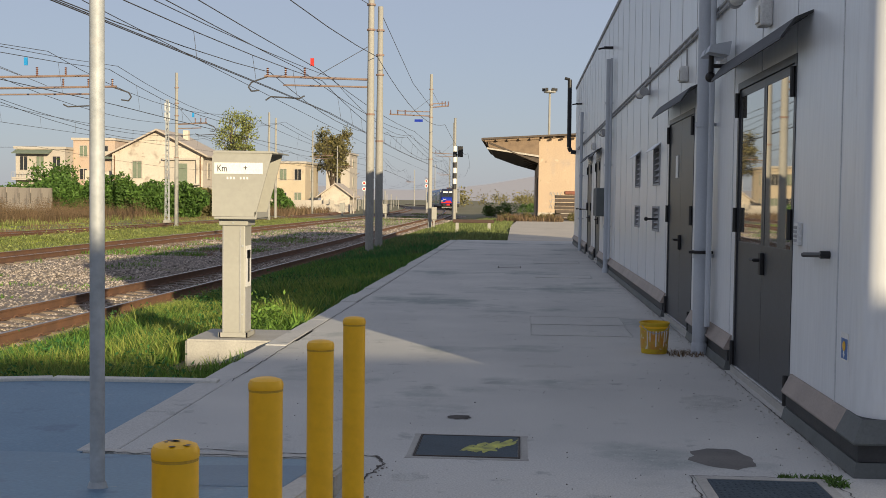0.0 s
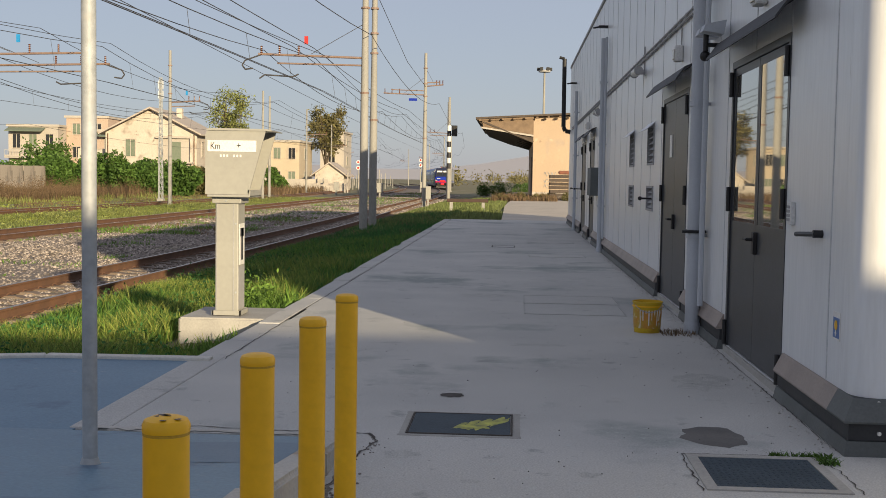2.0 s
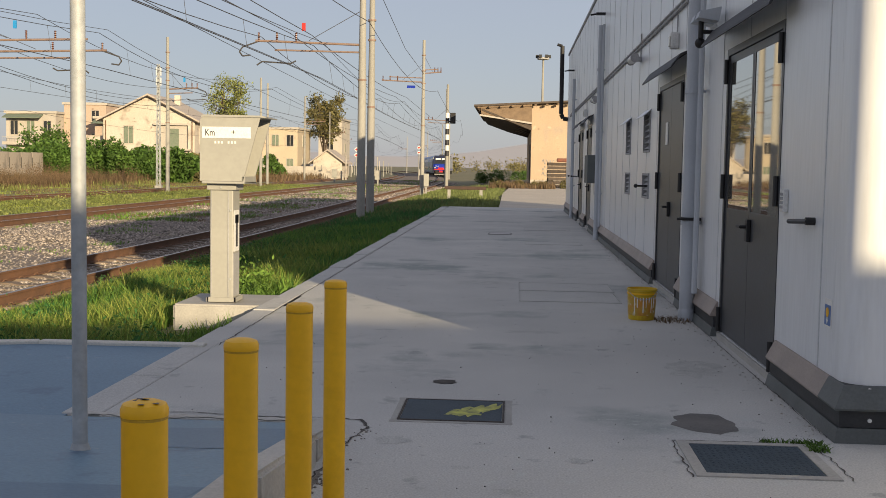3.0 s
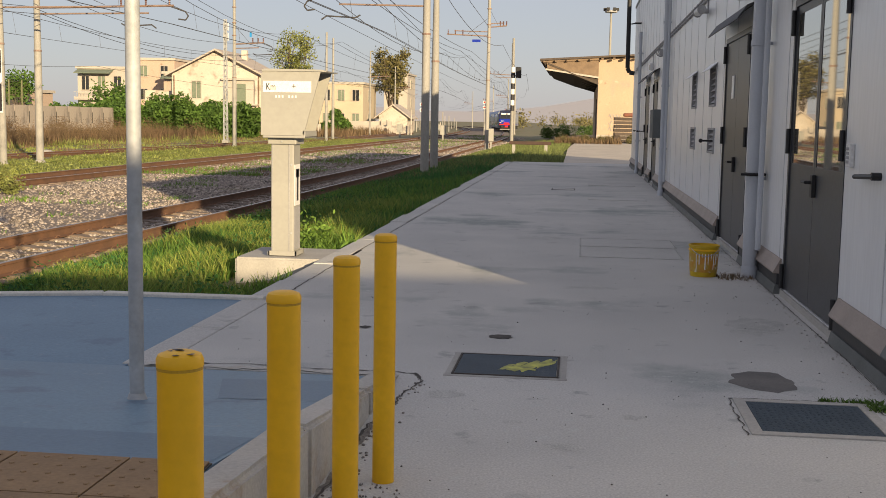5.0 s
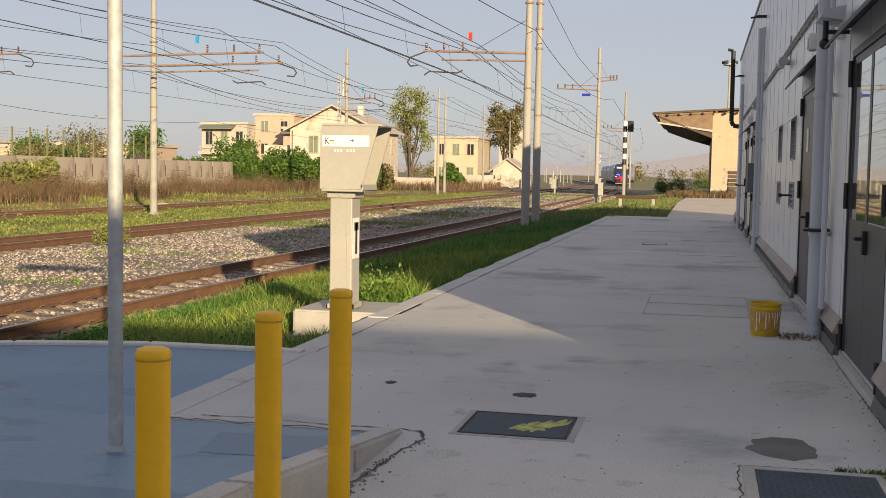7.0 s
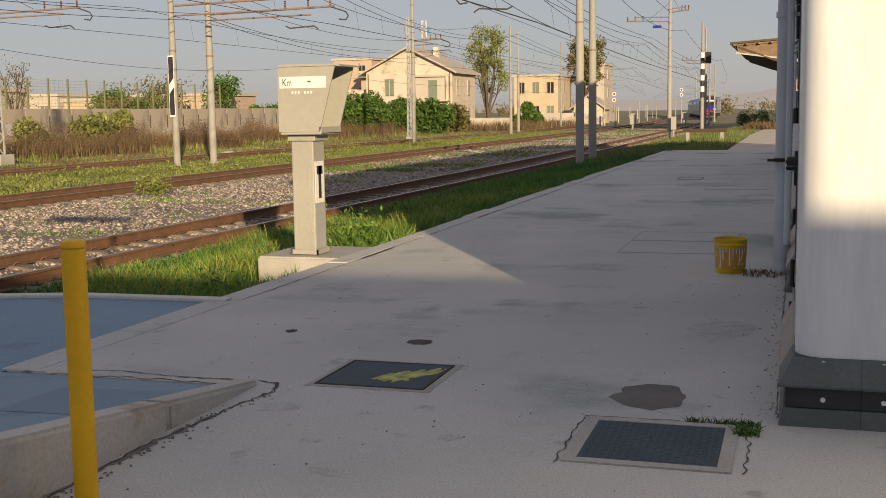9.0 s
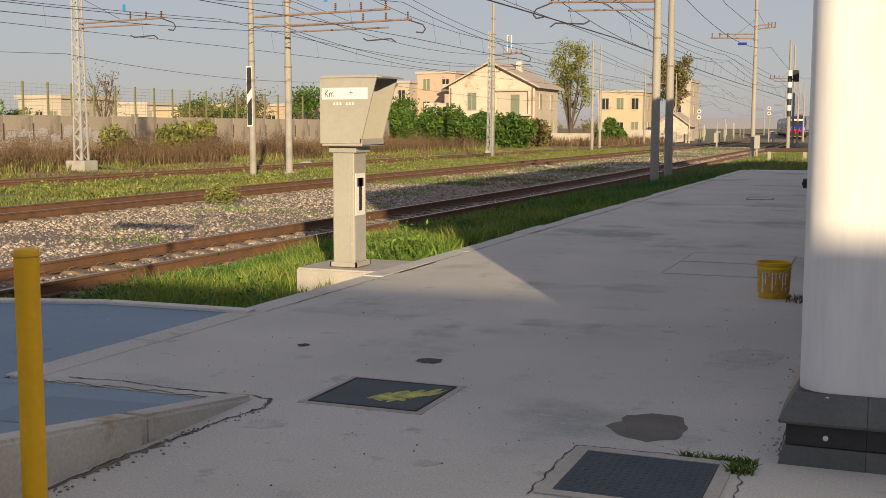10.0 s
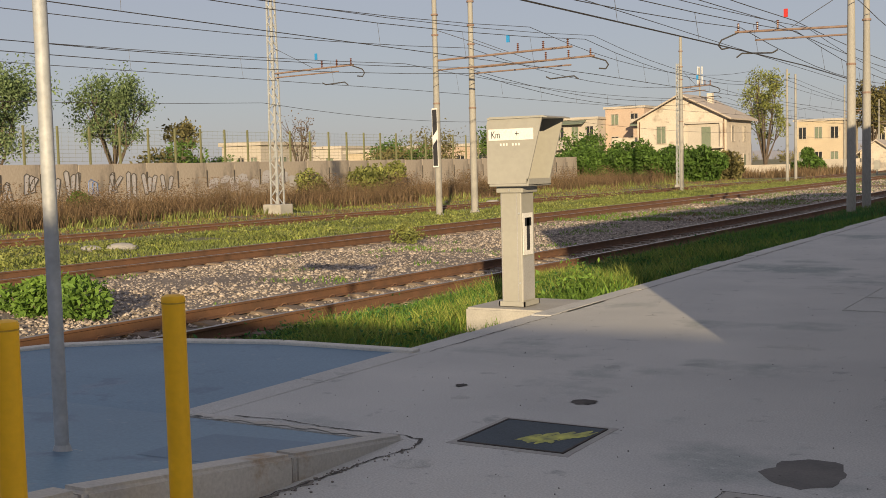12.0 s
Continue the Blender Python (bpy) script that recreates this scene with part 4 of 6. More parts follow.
def track(name, line, y0, y1, label, clips=False):
    t = thing(name, (0, 0, 0), label, "railway track", "railway tracks")
    for s in (-1, 1):
        prof = [(-.07, -.172), (.07, -.172), (.068, -.158), (.012, -.142), (.01, -.045), (.034, -.035), (.036, -.004), (-.036, -.004), (-.034, -.035), (-.01, -.045), (-.012, -.142), (-.068, -.158)]
        ys2 = [y0 + (y1 - y0) * k / 60 for k in range(61)]
        for nm, pr, mm in (("rail", prof, M["rail"]), ("rail_head", [(-.03, -.004), (.03, -.004), (.027, 0), (-.027, 0)], M["railtop"])):
            b2 = BM()
            rows = [[b2.verts.new((line(y) + s * .7525 + u, y, RZ + v)) for u, v in pr] for y in ys2]
            n = len(pr)
            for p, q in zip(rows, rows[1:]):
                for k in range(n):
                    b2.faces.new((p[k], p[(k + 1) % n], q[(k + 1) % n], q[k]))
            b2.faces.new(rows[0]), b2.faces.new(rows[-1][::-1])
            bmesh.ops.recalc_face_normals(b2, faces=b2.faces)
            part(nm, b2, mm, t)
    b2 = BM()
    prism(b2, [(-1.25, -.2), (-1.2, -.13), (-.5, -.13), (-.4, -.155), (.4, -.155), (.5, -.13), (1.2, -.13), (1.25, -.2)], -.12, .12)
    first = part("sleeper", b2, M["sleeper"], t)
    y, k = y0 + 1, 0
    first.location = (line(y), y, RZ - .035)
    while y < min(y1, y0 + 130):
        y += .6
        o = new("sleeper", first.data)
        o.parent = t
        o.matrix_basis = pose(line(y), y, RZ - .035 + .006 * math.sin(k * 1.7), 0, 0, .6 * math.sin(k * 2.1))
        k += 1
    if clips:
        b2 = BM()
        y = y0 + 1
        while y < y0 + 60:
            for s in (-.7525, .7525):
                for q in (-1, 1):
                    x = line(y) + s + q * .085
                    tube(b2, [(x, y - .06, RZ - .16), (x + q * .02, y - .03, RZ - .125), (x + q * .04, y + .02, RZ - .12), (x + q * .035, y + .05, RZ - .15)], .009, 5)
            y += .6
        tagged(part("rail_clip", b2, M["rail"], t), kind="stuff")
    return t


track("railway_track", line_1, 2, 420, "rusty rails on concrete sleepers with worn heads", True)
track("railway_track", line_2, 2, 420, "rusty brown rails half sunk in ballast")
track("railway_track", line_3, 12, 170, "thin rusty siding rails in the grass")

# ---- overhead line ----
GZ = -.60


def mast(x, y, h, r=.15, label="grey tapered overhead line mast", group="overhead line masts", bands=True):
    t = thing("line_mast", (x, y, GZ), label, "mast", group)
    b2 = BM()
    lathe(b2, [(r * 1.08, -.2), (r, h * .45), (r * .98, h * .45), (r * .78, h * .72), (r * .72, h)], seg=12)
    part("shaft", b2, M["mast"], t, smooth=True)
    if bands:
        for z in (h * .45, h * .72, h * .8, h * .9):
            b2 = BM()
            lathe(b2, [(r + .015, z), (r + .015, z + .07)], seg=12)
            part("band", b2, M["armrust"], t)
    b2 = BM()
    lathe(b2, [(r * 1.5, -.2), (r * 1.5, .12), (r * 1.2, .16)], seg=8)
    part("foot", b2, M["kerb"], t)
    return t


def insulator(b2, p, ln=.35, r=.06):
    a = Vector(p)
    prof = []
    for k in range(5):
        z = ln * k / 5
        prof += [(r * .45, z), (r, z + ln * .06), (r * .45, z + ln * .12)]
    lathe(b2, prof, a, 8)


def arm(t, z, x1, tag=None, second=-.28, steady=True):
    """Cantilever arm on a mast towards x1 (local): two tubes, insulators, stay, hanger and steady arm."""
    s = 1 if x1 > 0 else -1
    b2 = BM()
    rod(b2, (0, 0, z), (x1, 0, z + .12), .045, 8)
    part("arm_tube", b2, M["armrust"], t)
    b2 = BM()
    rod(b2, (0, 0, z + second), (x1 * .82, 0, z + second + .06), .035, 8)
    part("lower_tube", b2, M["armrust"], t)
    b2 = BM()
    tube(b2, [(0, 0, z + 1.3), (x1 * .5, 0, z + .14)], .012, 5)
    part("stay", b2, M["wire"], t)
    for f in (.62, .8, .97):
        b2 = BM()
        insulator(b2, (x1 * f, 0, z + .08), .38)
        part("insulator", b2, M["insul"], t)
    if steady:
        b2 = BM()
        tube(b2, [(x1 * .97, 0, z + .1), (x1 + s * .5, 0, z - .12), (x1 + s * .62, 0, z - .3), (x1 + s * .5, 0, z - .46), (x1 + s * .2, 0, z - .42)], .028, 6)
        part("registration_arm", b2, M["wire"], t)
        b2 = BM()
        tube(b2, [(x1 * .62, 0, z - .62), (x1 * .62 + s * .2, 0, z - .72), (x1 * .62 + s * 1.3, 0, z - .66), (x1 * .62 + s * 1.5, 0, z - .8)], .028, 6)
        part("steady_arm", b2, M["wire"], t)
    if tag:
        b2 = BM()
        box(b2, x1 * .55 - .07, x1 * .55 + .07, -.02, .02, z + .5, z + .8)
        part("tag", b2, M[tag], t, "small coloured marker tag")
    return t


ta = mast(-5.73, 43.49, 11.75, .15, "tall grey concrete mast of a close pair")
arm(ta, 6.63, -4.07, "red")
tb = mast(-5.7, 46.06, 9.8, .15, "grey concrete mast of a close pair")
tc = mast(-6.51, 82.1, 11.08, .145)
arm(tc, 8.1, -3.0, None, .3, False), arm(tc, 8.72, 1.27, None, .25, False)
b2 = BM()
box(b2, -1.18, -.59, -.03, .03, 7.68, 7.86)
part("blue_plate", b2, M["loco_blue"], tc, "small blue plate")
md = mast(-22.53, 43.35, 10.6, .135, "grey line mast carrying a black and white plate")
b2 = BM()
box(b2, -.13, .13, -.2, -.17, 2.12, 4.6)
pl2 = part("stripe_plate", b2, M["label"], md, "tall white plate with slanting black bands")
b2 = BM()
prism(b2, [(-.11, 2.18), (.11, 2.18), (.11, 3.32), (-.11, 3.04)], -.206, -.2)
part("black_band", b2, M["ink"], pl2)
part("black_band", prism(BM(), [(-.11, 3.42), (.11, 3.7), (.11, 4.55), (-.11, 4.55)], -.206, -.2), M["ink"], pl2)
arm(md, 6.6, 6.3, "insulblue", -.4, False)
me_ = mast(-22.49, 46.36, 10.4, .15)
arm(me_, 6.48, 5.9, None, -.25)
mf = mast(-23.58, 77.24, 10.57, .135)
arm(mf, 7.05, 2.1, "insulblue")
for x, y, h, s in ((-22.77, 102.3, 9.8, 1), (-23.03, 106.3, 9.6, 1), (-7.8, 132, 11, -1), (-9, 155, 7.8, -1), (-10.7, 190, 9.2, -1), (-15, 240, 11, -1), (-21.9, 290, 11, -1), (-32.3, 345, 11, -1), (-26.3, 143, 10.6, 1), (-31.1, 192, 11, 1), (-37.5, 245, 11, 1), (-45.1, 295, 11, 1), (-54.3, 345, 11, 1)):
    q = mast(x, y, h, .13, "distant grey overhead line mast", bands=False)
    if h > 9.8:
        arm(q, 7.4, 2.6 * s, None, -.3, y < 120)
# mast with signal head and black and white bands
sg = mast(-6.17, 106.25, 9.7, .155, "line mast painted with black and white bands, signal beside it", bands=False)
for k in range(4):
    b2 = BM()
    lathe(b2, [(.185, 3.1 + k * 1.0), (.185, 3.6 + k * 1.0)], seg=12)
    part("black_band", b2, M["ink"], sg)
    part("white_band", lathe(BM(), [(.183, 3.61 + k * 1.0), (.183, 4.09 + k * 1.0)], seg=12), M["label"], sg)
b2 = BM()
box(b2, .25, .75, -.15, .2, 6.1, 7.1, .05), rod(b2, (0, 0, 6.3), (.4, 0, 6.3), .05)
part("signal_head", b2, M["black"], sg)


def lattice(x, y, h, w=.42, foot=.55, r=.05):
    t = thing("lattice_mast", (x, y, GZ), "grey steel lattice mast on a concrete foot", "mast", "lattice masts")
    taper = .55
    for sx in (-1, 1):
        for sy in (-1, 1):
            part("chord", rod(BM(), (sx * w / 2, sy * w / 2, 0), (sx * w / 2 * taper, sy * w / 2 * taper, h), r, 4), M["steel"], t)

    b2 = BM()
    n = int(h / .42)
    for k in range(n):
        for sy in (-1, 1):
            f, g = 1 - (1 - taper) * k / n, 1 - (1 - taper) * (k + 1) / n
            s = 1 if k % 2 else -1
            rod(b2, (s * w / 2 * f, sy * w / 2 * f, h * k / n), (-s * w / 2 * g, sy * w / 2 * g, h * (k + 1) / n), .024, 4)
            rod(b2, (sy * w / 2 * f, s * w / 2 * f, h * k / n), (sy * w / 2 * g, -s * w / 2 * g, h * (k + 1) / n), .024, 4)
    part("lacing", b2, M["steel"], t)
    b2 = BM()
    box(b2, -foot, foot, -foot * .9, foot * .9, -.3, foot * .9, .03)
    part("foot", b2, M["kerb"], t)
    return t


la = lattice(-33.69, 46.26, 11.66, .46)
arm(la, 6.93, 4.87, "insulblue", -.2)
lattice(-28.1, 89.5, 9.8, .3, .26, .03)


def wire(pts, r=.011, name="overhead_wire", label="thin dark overhead line wire", seg=5):
    cu = bpy.data.curves.new(name, 'CURVE')
    cu.dimensions, cu.bevel_depth, cu.bevel_resolution = '3D', r, 1
    sp2 = cu.splines.new('POLY')
    sp2.points.add(len(pts) - 1)
    for p, c in zip(sp2.points, pts):
        p.co = (*c, 1)
    tmp = bpy.data.objects.new(name, cu)
    scene.collection.objects.link(tmp)
    me = bpy.data.meshes.new_from_object(tmp.evaluated_get(bpy.context.evaluated_depsgraph_get()))
    bpy.data.objects.remove(tmp)
    me.materials.clear()
    me.materials.append(M["wire"])
    return tagged(new(name, me), label, "wire", "overhead wires")


def span(line, z, sag, supports, off=lambda k: 0):
    out = []
    for k, (a, b) in enumerate(zip(supports, supports[1:])):
        for j in range(10):
            t = j / 10
            y = a + (b - a) * t
            out.append((line(y) + off(k) * (1 - t) + off(k + 1) * t, y, z - 4 * sag * t * (1 - t)))
    return out


SUP = [-12, 43.6, 82.1, 132, 190, 240, 290, 345, 410]
for n, (line, sup) in enumerate(((line_1, SUP), (line_2, [-5, 45, 77.2, 143, 192, 245, 295, 345, 410]), (line_3, [-8, 46.3, 89.5, 114, 170]))):
    stag = (lambda k: .2 if k % 2 else -.2)
    carrier = span(line, (6.0, 6.55, 6.3)[n], (.7, .9, .6)[n], sup)
    contact = span(line, (4.8, 5.15, 5.1)[n], .04, sup, stag)
    wire(carrier, .012, label="sagging carrier wire above the contact wire"), wire(contact, .011, label="straight contact wire above the track")
    if n < 2:
        wire([(x + .12, y, z - .02) for x, y, z in contact], .01, label="straight contact wire above the track")
        wire([(x + .35, y, z + .12) for x, y, z in carrier], .01, label="sagging carrier wire above the contact wire")
    drop = thing("droppers", (0, 0, 0), "thin droppers between carrier and contact wire", "dropper", kind="stuff")
    b2 = BM()
    for k in range(len(carrier)):
        if -5 < carrier[k][1] < 150 and k % 10:
            rod(b2, carrier[k], contact[k], .006, 4)
    part("dropper", b2, M["wire"], drop)
# feeders along the mast rows
for x, z, s in ((-5.5, 6.9, .85), (-7.7, 6.4, .25), (-8.5, 6.45, .3), (-9.6, 6.3, .8)):
    wire(span(lambda y, x=x: x + bend(y), z, s, SUP), .013, label="thick feeder cable sagging between masts")
for x, z, s in ((-21.8, 6.6, .8), (-22.1, 5.8, .75), (-21.6, 5.5, .8), (-18.9, 7.25, .9), (-33.4, 4.85, .55)):
    wire(span(lambda y, x=x: x + bend(y), z, s, [-5, 45, 77, 143, 192, 245, 295]), .012, label="dark feeder cable sagging between masts")
# cross-over pair that leaves the first track for the second
wire([(-8.8 - .035 * (y + 12), y, 6.2 - .3 * math.sin((y + 12) / 60)) for y in range(-12, 200, 6)], .011)
wire([(-5.7, 46, 9.0), (-6, 63, 7.9), (-6.5, 82, 8.1)], .014), wire([(-5.73, 43.5, 8.8), (-8.1, 18, 7.9), (-10.8, -9, 8.6)], .012)
# dwarf signals and markers along the track
for x, y, h in ((-20.4, 148, 3.4), (-10.5 - 4, 175, 4.2)):
    t = thing("lineside_signal", (x, y, GZ), "white round lineside signal with a red lamp", "signal", "lineside signals")
    b2 = BM()
    rod(b2, (0, 0, 0), (0, 0, h), .07, 8)
    part("post", b2, M["mast"], t)
    b2 = BM()
    for z in (h, h + .75):
        rod(b2, (0, -.06, z), (0, .02, z), .26, 16)
    part("disc", b2, M["label"], t)
    b2 = BM()
    for z in (h, h + .75):
        rod(b2, (0, -.09, z), (0, -.06, z), .14, 12)
    part("lens", b2, M["red"], t)
for x, y in ((-14.2, 120), (-12.5, 160), (-15, 185), (-21.2, 135), (-21, 170), (-14, 230)):
    t = thing("equipment_box", (x, y, GZ), "pale lineside equipment box on a short leg", "box", "lineside boxes")
    b2 = BM()
    box(b2, -.3, .3, -.2, .2, .6, 1.6, .03)
    part("case", b2, M["cab"], t)
    b2 = BM()
    box(b2, -.1, .1, -.1, .1, -.1, .6)
    part("leg", b2, M["mast"], t)
nb = thing("equipment_box", (-6.15, 81.4, GZ), "narrow pale equipment box beside the mast", "box", "lineside boxes")
part("case", box(BM(), -.18, .18, -.15, .15, .7, 1.6, .03), M["cab"], nb)
part("leg", box(BM(), -.06, .06, -.06, .06, -.1, .7), M["mast"], nb)
# red buffer bar at the end of the grass strip
bf = thing("buffer_stop", (-2.5, 61, -.3), "rusty dark brown steel buffer bar on two posts", "buffer stop")
b2 = BM()
box(b2, -1.1, 1.1, -.1, .1, .62, .8, .02)
part("beam", b2, M["buffer"], bf)
for x in (-.85, .85):
    b2 = BM()
    box(b2, x - .09, x + .07, -.07, .07, -.1, .62)
    part("post", b2, M["mast"], bf)

# ---- the train on the first track ----


def train(y0):
    z0 = RZ
    lo = thing("locomotive", (line_1(y0), y0, z0), "blue and silver electric locomotive with red buffer beam", "locomotive")
    b2 = BM()
    prism(b2, [(2.0, 1.05), (2.0, 3.95), (15.4, 3.95), (15.6, 3.7), (15.6, 1.05)], -1.5, 1.5, 'x')
    bmesh.ops.bevel(b2, geom=[e for e in b2.edges if all(abs(v.co.z - 3.95) < .01 for v in e.verts)], offset=.25, segments=3, affect='EDGES')
    part("body", b2, M["loco_grey"], lo, "silver-grey body side", True)
    b2 = BM()
    prism(b2, [(.15, 1.05), (0, 1.3), (.02, 2.15), (.25, 2.5), (.95, 3.7), (1.25, 3.98), (1.998, 4.0), (1.998, 1.05)], -1.5, 1.5, 'x')
    bmesh.ops.bevel(b2, geom=[e for e in b2.edges if abs(e.verts[0].co.x - e.verts[1].co.x) < .01], offset=.22, segments=4, affect='EDGES')
    nose = part("cab_front", b2, M["loco_blue"], lo, "bright blue cab front", True)
    b2 = BM()
    prism(b2, [(.12, 2.36), (.2, 2.36), (.97, 3.68), (1.3, 3.96), (1.28, 4.02), (.9, 3.77)], -1.42, 1.42, 'x')
    mask = part("windscreen_mask", b2, M["loco_dark"], nose)
    for a, b in ((-1.15, -.06), (.06, 1.15)):
        b2 = BM()
        prism(b2, [(.235, 2.6), (.32, 2.6), (.86, 3.52), (.78, 3.56)], a, b, 'x')
        part("windscreen", b2, M["darkglass"], nose, "windscreen with pale blind")
        b2 = BM()
        prism(b2, [(.57, 3.24), (.64, 3.2), (.83, 3.5), (.76, 3.54)], a + .05, b - .05, 'x')
        part("blind", b2, M["label"], nose)
    b2 = BM()
    box(b2, -1.42, 1.42, -.06, .3, 1.22, 1.42, .02), box(b2, -.55, .55, -.07, .2, 1.42, 1.7, .04), box(b2, -.35, .35, -.12, .2, .75, 1.1, .04)
    part("buffer_beam", b2, M["loco_red"], lo, "red buffer beam")
    for s in (-1, 1):
        b2 = BM()
        box(b2, s * 1.2 - .24, s * 1.2 + .24, -.03, .2, 1.5, 1.78, .05)
        hl = part("headlight", b2, M["black"], lo)
        b2 = BM()
        for d in (-.1, .1):
            rod(b2, (s * 1.2 + d, -.05, 1.64), (s * 1.2 + d, -.02, 1.64), .085, 12)
        part("lens", b2, M["lamp"], hl)
        b2 = BM()
        rod(b2, (s * .87, .1, 1.02), (s * .87, -.45, 1.02), .1, 12), rod(b2, (s * .87, -.45, 1.02), (s * .87, -.52, 1.02), .26, 16)
        part("buffer", b2, M["under"], lo, smooth=True)
    b2 = BM()
    rod(b2, (1.25, -.08, 1.75), (1.25, -.04, 1.75), .24, 20)
    tl = part("tail_disc", b2, M["label"], lo, "round red and white tail disc")
    b2 = BM()
    rod(b2, (1.25, -.1, 1.75), (1.25, -.08, 1.75), .18, 16)
    part("disc_centre", b2, M["armrust"], tl)
    b2 = BM()
    for k in range(7):
        box(b2, -1.05 + k * .09, -.99 + k * .09, -.012, .03, 1.92, 2.03 if k else 2.08)
    part("number_bars", b2, M["label"], lo, "white lettering bars")
    b2 = BM()
    box(b2, -1.35, 1.35, .2, 15.4, .35, 1.05), box(b2, -1.3, 1.3, -.05, .4, .2, .8, .05)
    part("underframe", b2, M["under"], lo)
    b2 = BM()
    prism(b2, [(-1.3, .28), (1.3, .28), (1.3, .36), (-1.3, .36)], -.12, -.05)
    part("guard_plate", b2, M["seam"], lo)
    for by in (2.9, 5.5, 10.2, 12.8):
        for s in (-1, 1):
            b2 = BM()
            rod(b2, (s * .69, by, .55), (s * .83, by, .55), .55, 20)
            part("wheel", b2, M["under"], lo)
    for k in range(11):
        for s in (-1, 1):
            b2 = BM()
            z = 1.75 + k * .15
            prism(b2, [(s * 1.5, z), (s * 1.545, z - .02), (s * 1.5, z + .1)], 4.3, 12.2)
            part("louvre", b2, M["coach"], lo)
    for s in (-1, 1):
        b2 = BM()
        prism(b2, [(s * 1.506, 1.3), (s * 1.506, 1.45), (s * 1.502, 1.45), (s * 1.502, 1.3)], 2.1, 15.5)
        part("blue_stripe", b2, M["loco_blue"], lo)
        b2 = BM()
        prism(b2, [(s * 1.512, 2.5), (s * 1.512, 3.4), (s * 1.5, 3.4), (s * 1.5, 2.5)], 1.9, 2.4)
        part("cab_window", b2, M["darkglass"], lo)
        b2 = BM()
        box(b2, s * 1.505 - .01, s * 1.505 + .01, 13.2, 13.9, 1.2, 3.5)
        part("side_door", b2, M["seam"], lo)
    b2 = BM()
    box(b2, -1.2, 1.2, 2.6, 15.2, 3.95, 4.08, .03), box(b2, -.7, .7, 6, 8.4, 4.08, 4.3, .05)
    part("roof_deck", b2, M["loco_dark"], lo)
    for py, up in ((4.0, .2), (11.0, 1.2)):
        b2 = BM()
        for s in (-.5, .5):
            tube(b2, [(s, py, 4.15), (s * .8, py + 1.3, 4.15 + up * .55), (s * .9, py + .2, 4.2 + up)], .035, 6)
        for k in range(3):
            rod(b2, (-.8, py + .1 * k, 4.2 + up), (.8, py + .1 * k, 4.2 + up), .03, 6)
        rod(b2, (-.6, py, 4.12), (.6, py, 4.12), .05), rod(b2, (-.6, py + 1.5, 4.12), (.6, py + 1.5, 4.12), .05)
        part("pantograph", b2, M["wire"], lo)
        b2 = BM()
        for s in (-.5, .5):
            insulator(b2, (s, py, 4.05), .25, .09)
        part("insulator", b2, M["red"], lo)
    for k in range(3):
        ya = y0 + 16.2 + k * 26.6
        yaw = math.degrees(math.atan2(-(line_1(ya + 26) - line_1(ya)), 26))
        c = thing("coach", (line_1(ya), ya, z0), "double-deck silver and blue railway coach with green doors", "coach", "coaches of the train", rz=yaw)
        b2 = BM()
        prof = [(-1.35, .5), (-1.45, .8), (-1.45, 2.9), (-1.3, 3.8), (-.9, 4.2), (.9, 4.2), (1.3, 3.8), (1.45, 2.9), (1.45, .8), (1.35, .5)]
        prism(b2, prof, 0, 26)
        part("body", b2, M["coach"], c, "silver body side")
        b2 = BM()
        prism(b2, [(-1.46, 2.88), (-1.315, 3.8), (-.905, 4.22), (.905, 4.22), (1.315, 3.8), (1.46, 2.88)], .02, 25.98)
        part("upper_band", b2, M["coach_blue"], c, "blue upper band and roof")
        for s in (-1, 1):
            for j in range(9):
                b2 = BM()
                ya2 = 4.2 + j * 2.0
                box(b2, s * 1.455 - .01, s * 1.455 + .01, ya2, ya2 + 1.5, 1.1, 1.85), 
                part("window", b2, M["darkglass"], c)
                b2 = BM()
                prism(b2, [(s * 1.475, 2.95), (s * 1.375, 3.55), (s * 1.36, 3.55), (s * 1.455, 2.95)], ya2, ya2 + 1.5)
                part("window", b2, M["darkglass"], c)
            for ya2 in (1.6, 22.6):
                b2 = BM()
                box(b2, s * 1.46 - .012, s * 1.46 + .012, ya2, ya2 + 1.3, .75, 2.85)
                dd = part("door", b2, M["green"], c, "green door")
                b2 = BM()
                for q in (.18, .75):
                    box(b2, s * 1.475 - .004, s * 1.475 + .004, ya2 + q, ya2 + q + .38, 1.5, 2.5)
                part("pane", b2, M["darkglass"], dd)
        b2 = BM()
        box(b2, -1.2, 1.2, .5, 25.5, .3, .5), box(b2, -1.2, 1.2, 1.2, 4.6, .05, .5), box(b2, -1.2, 1.2, 21.4, 24.8, .05, .5)
        part("underframe", b2, M["under"], c)


train(225)

# ---- houses and walls far side ----


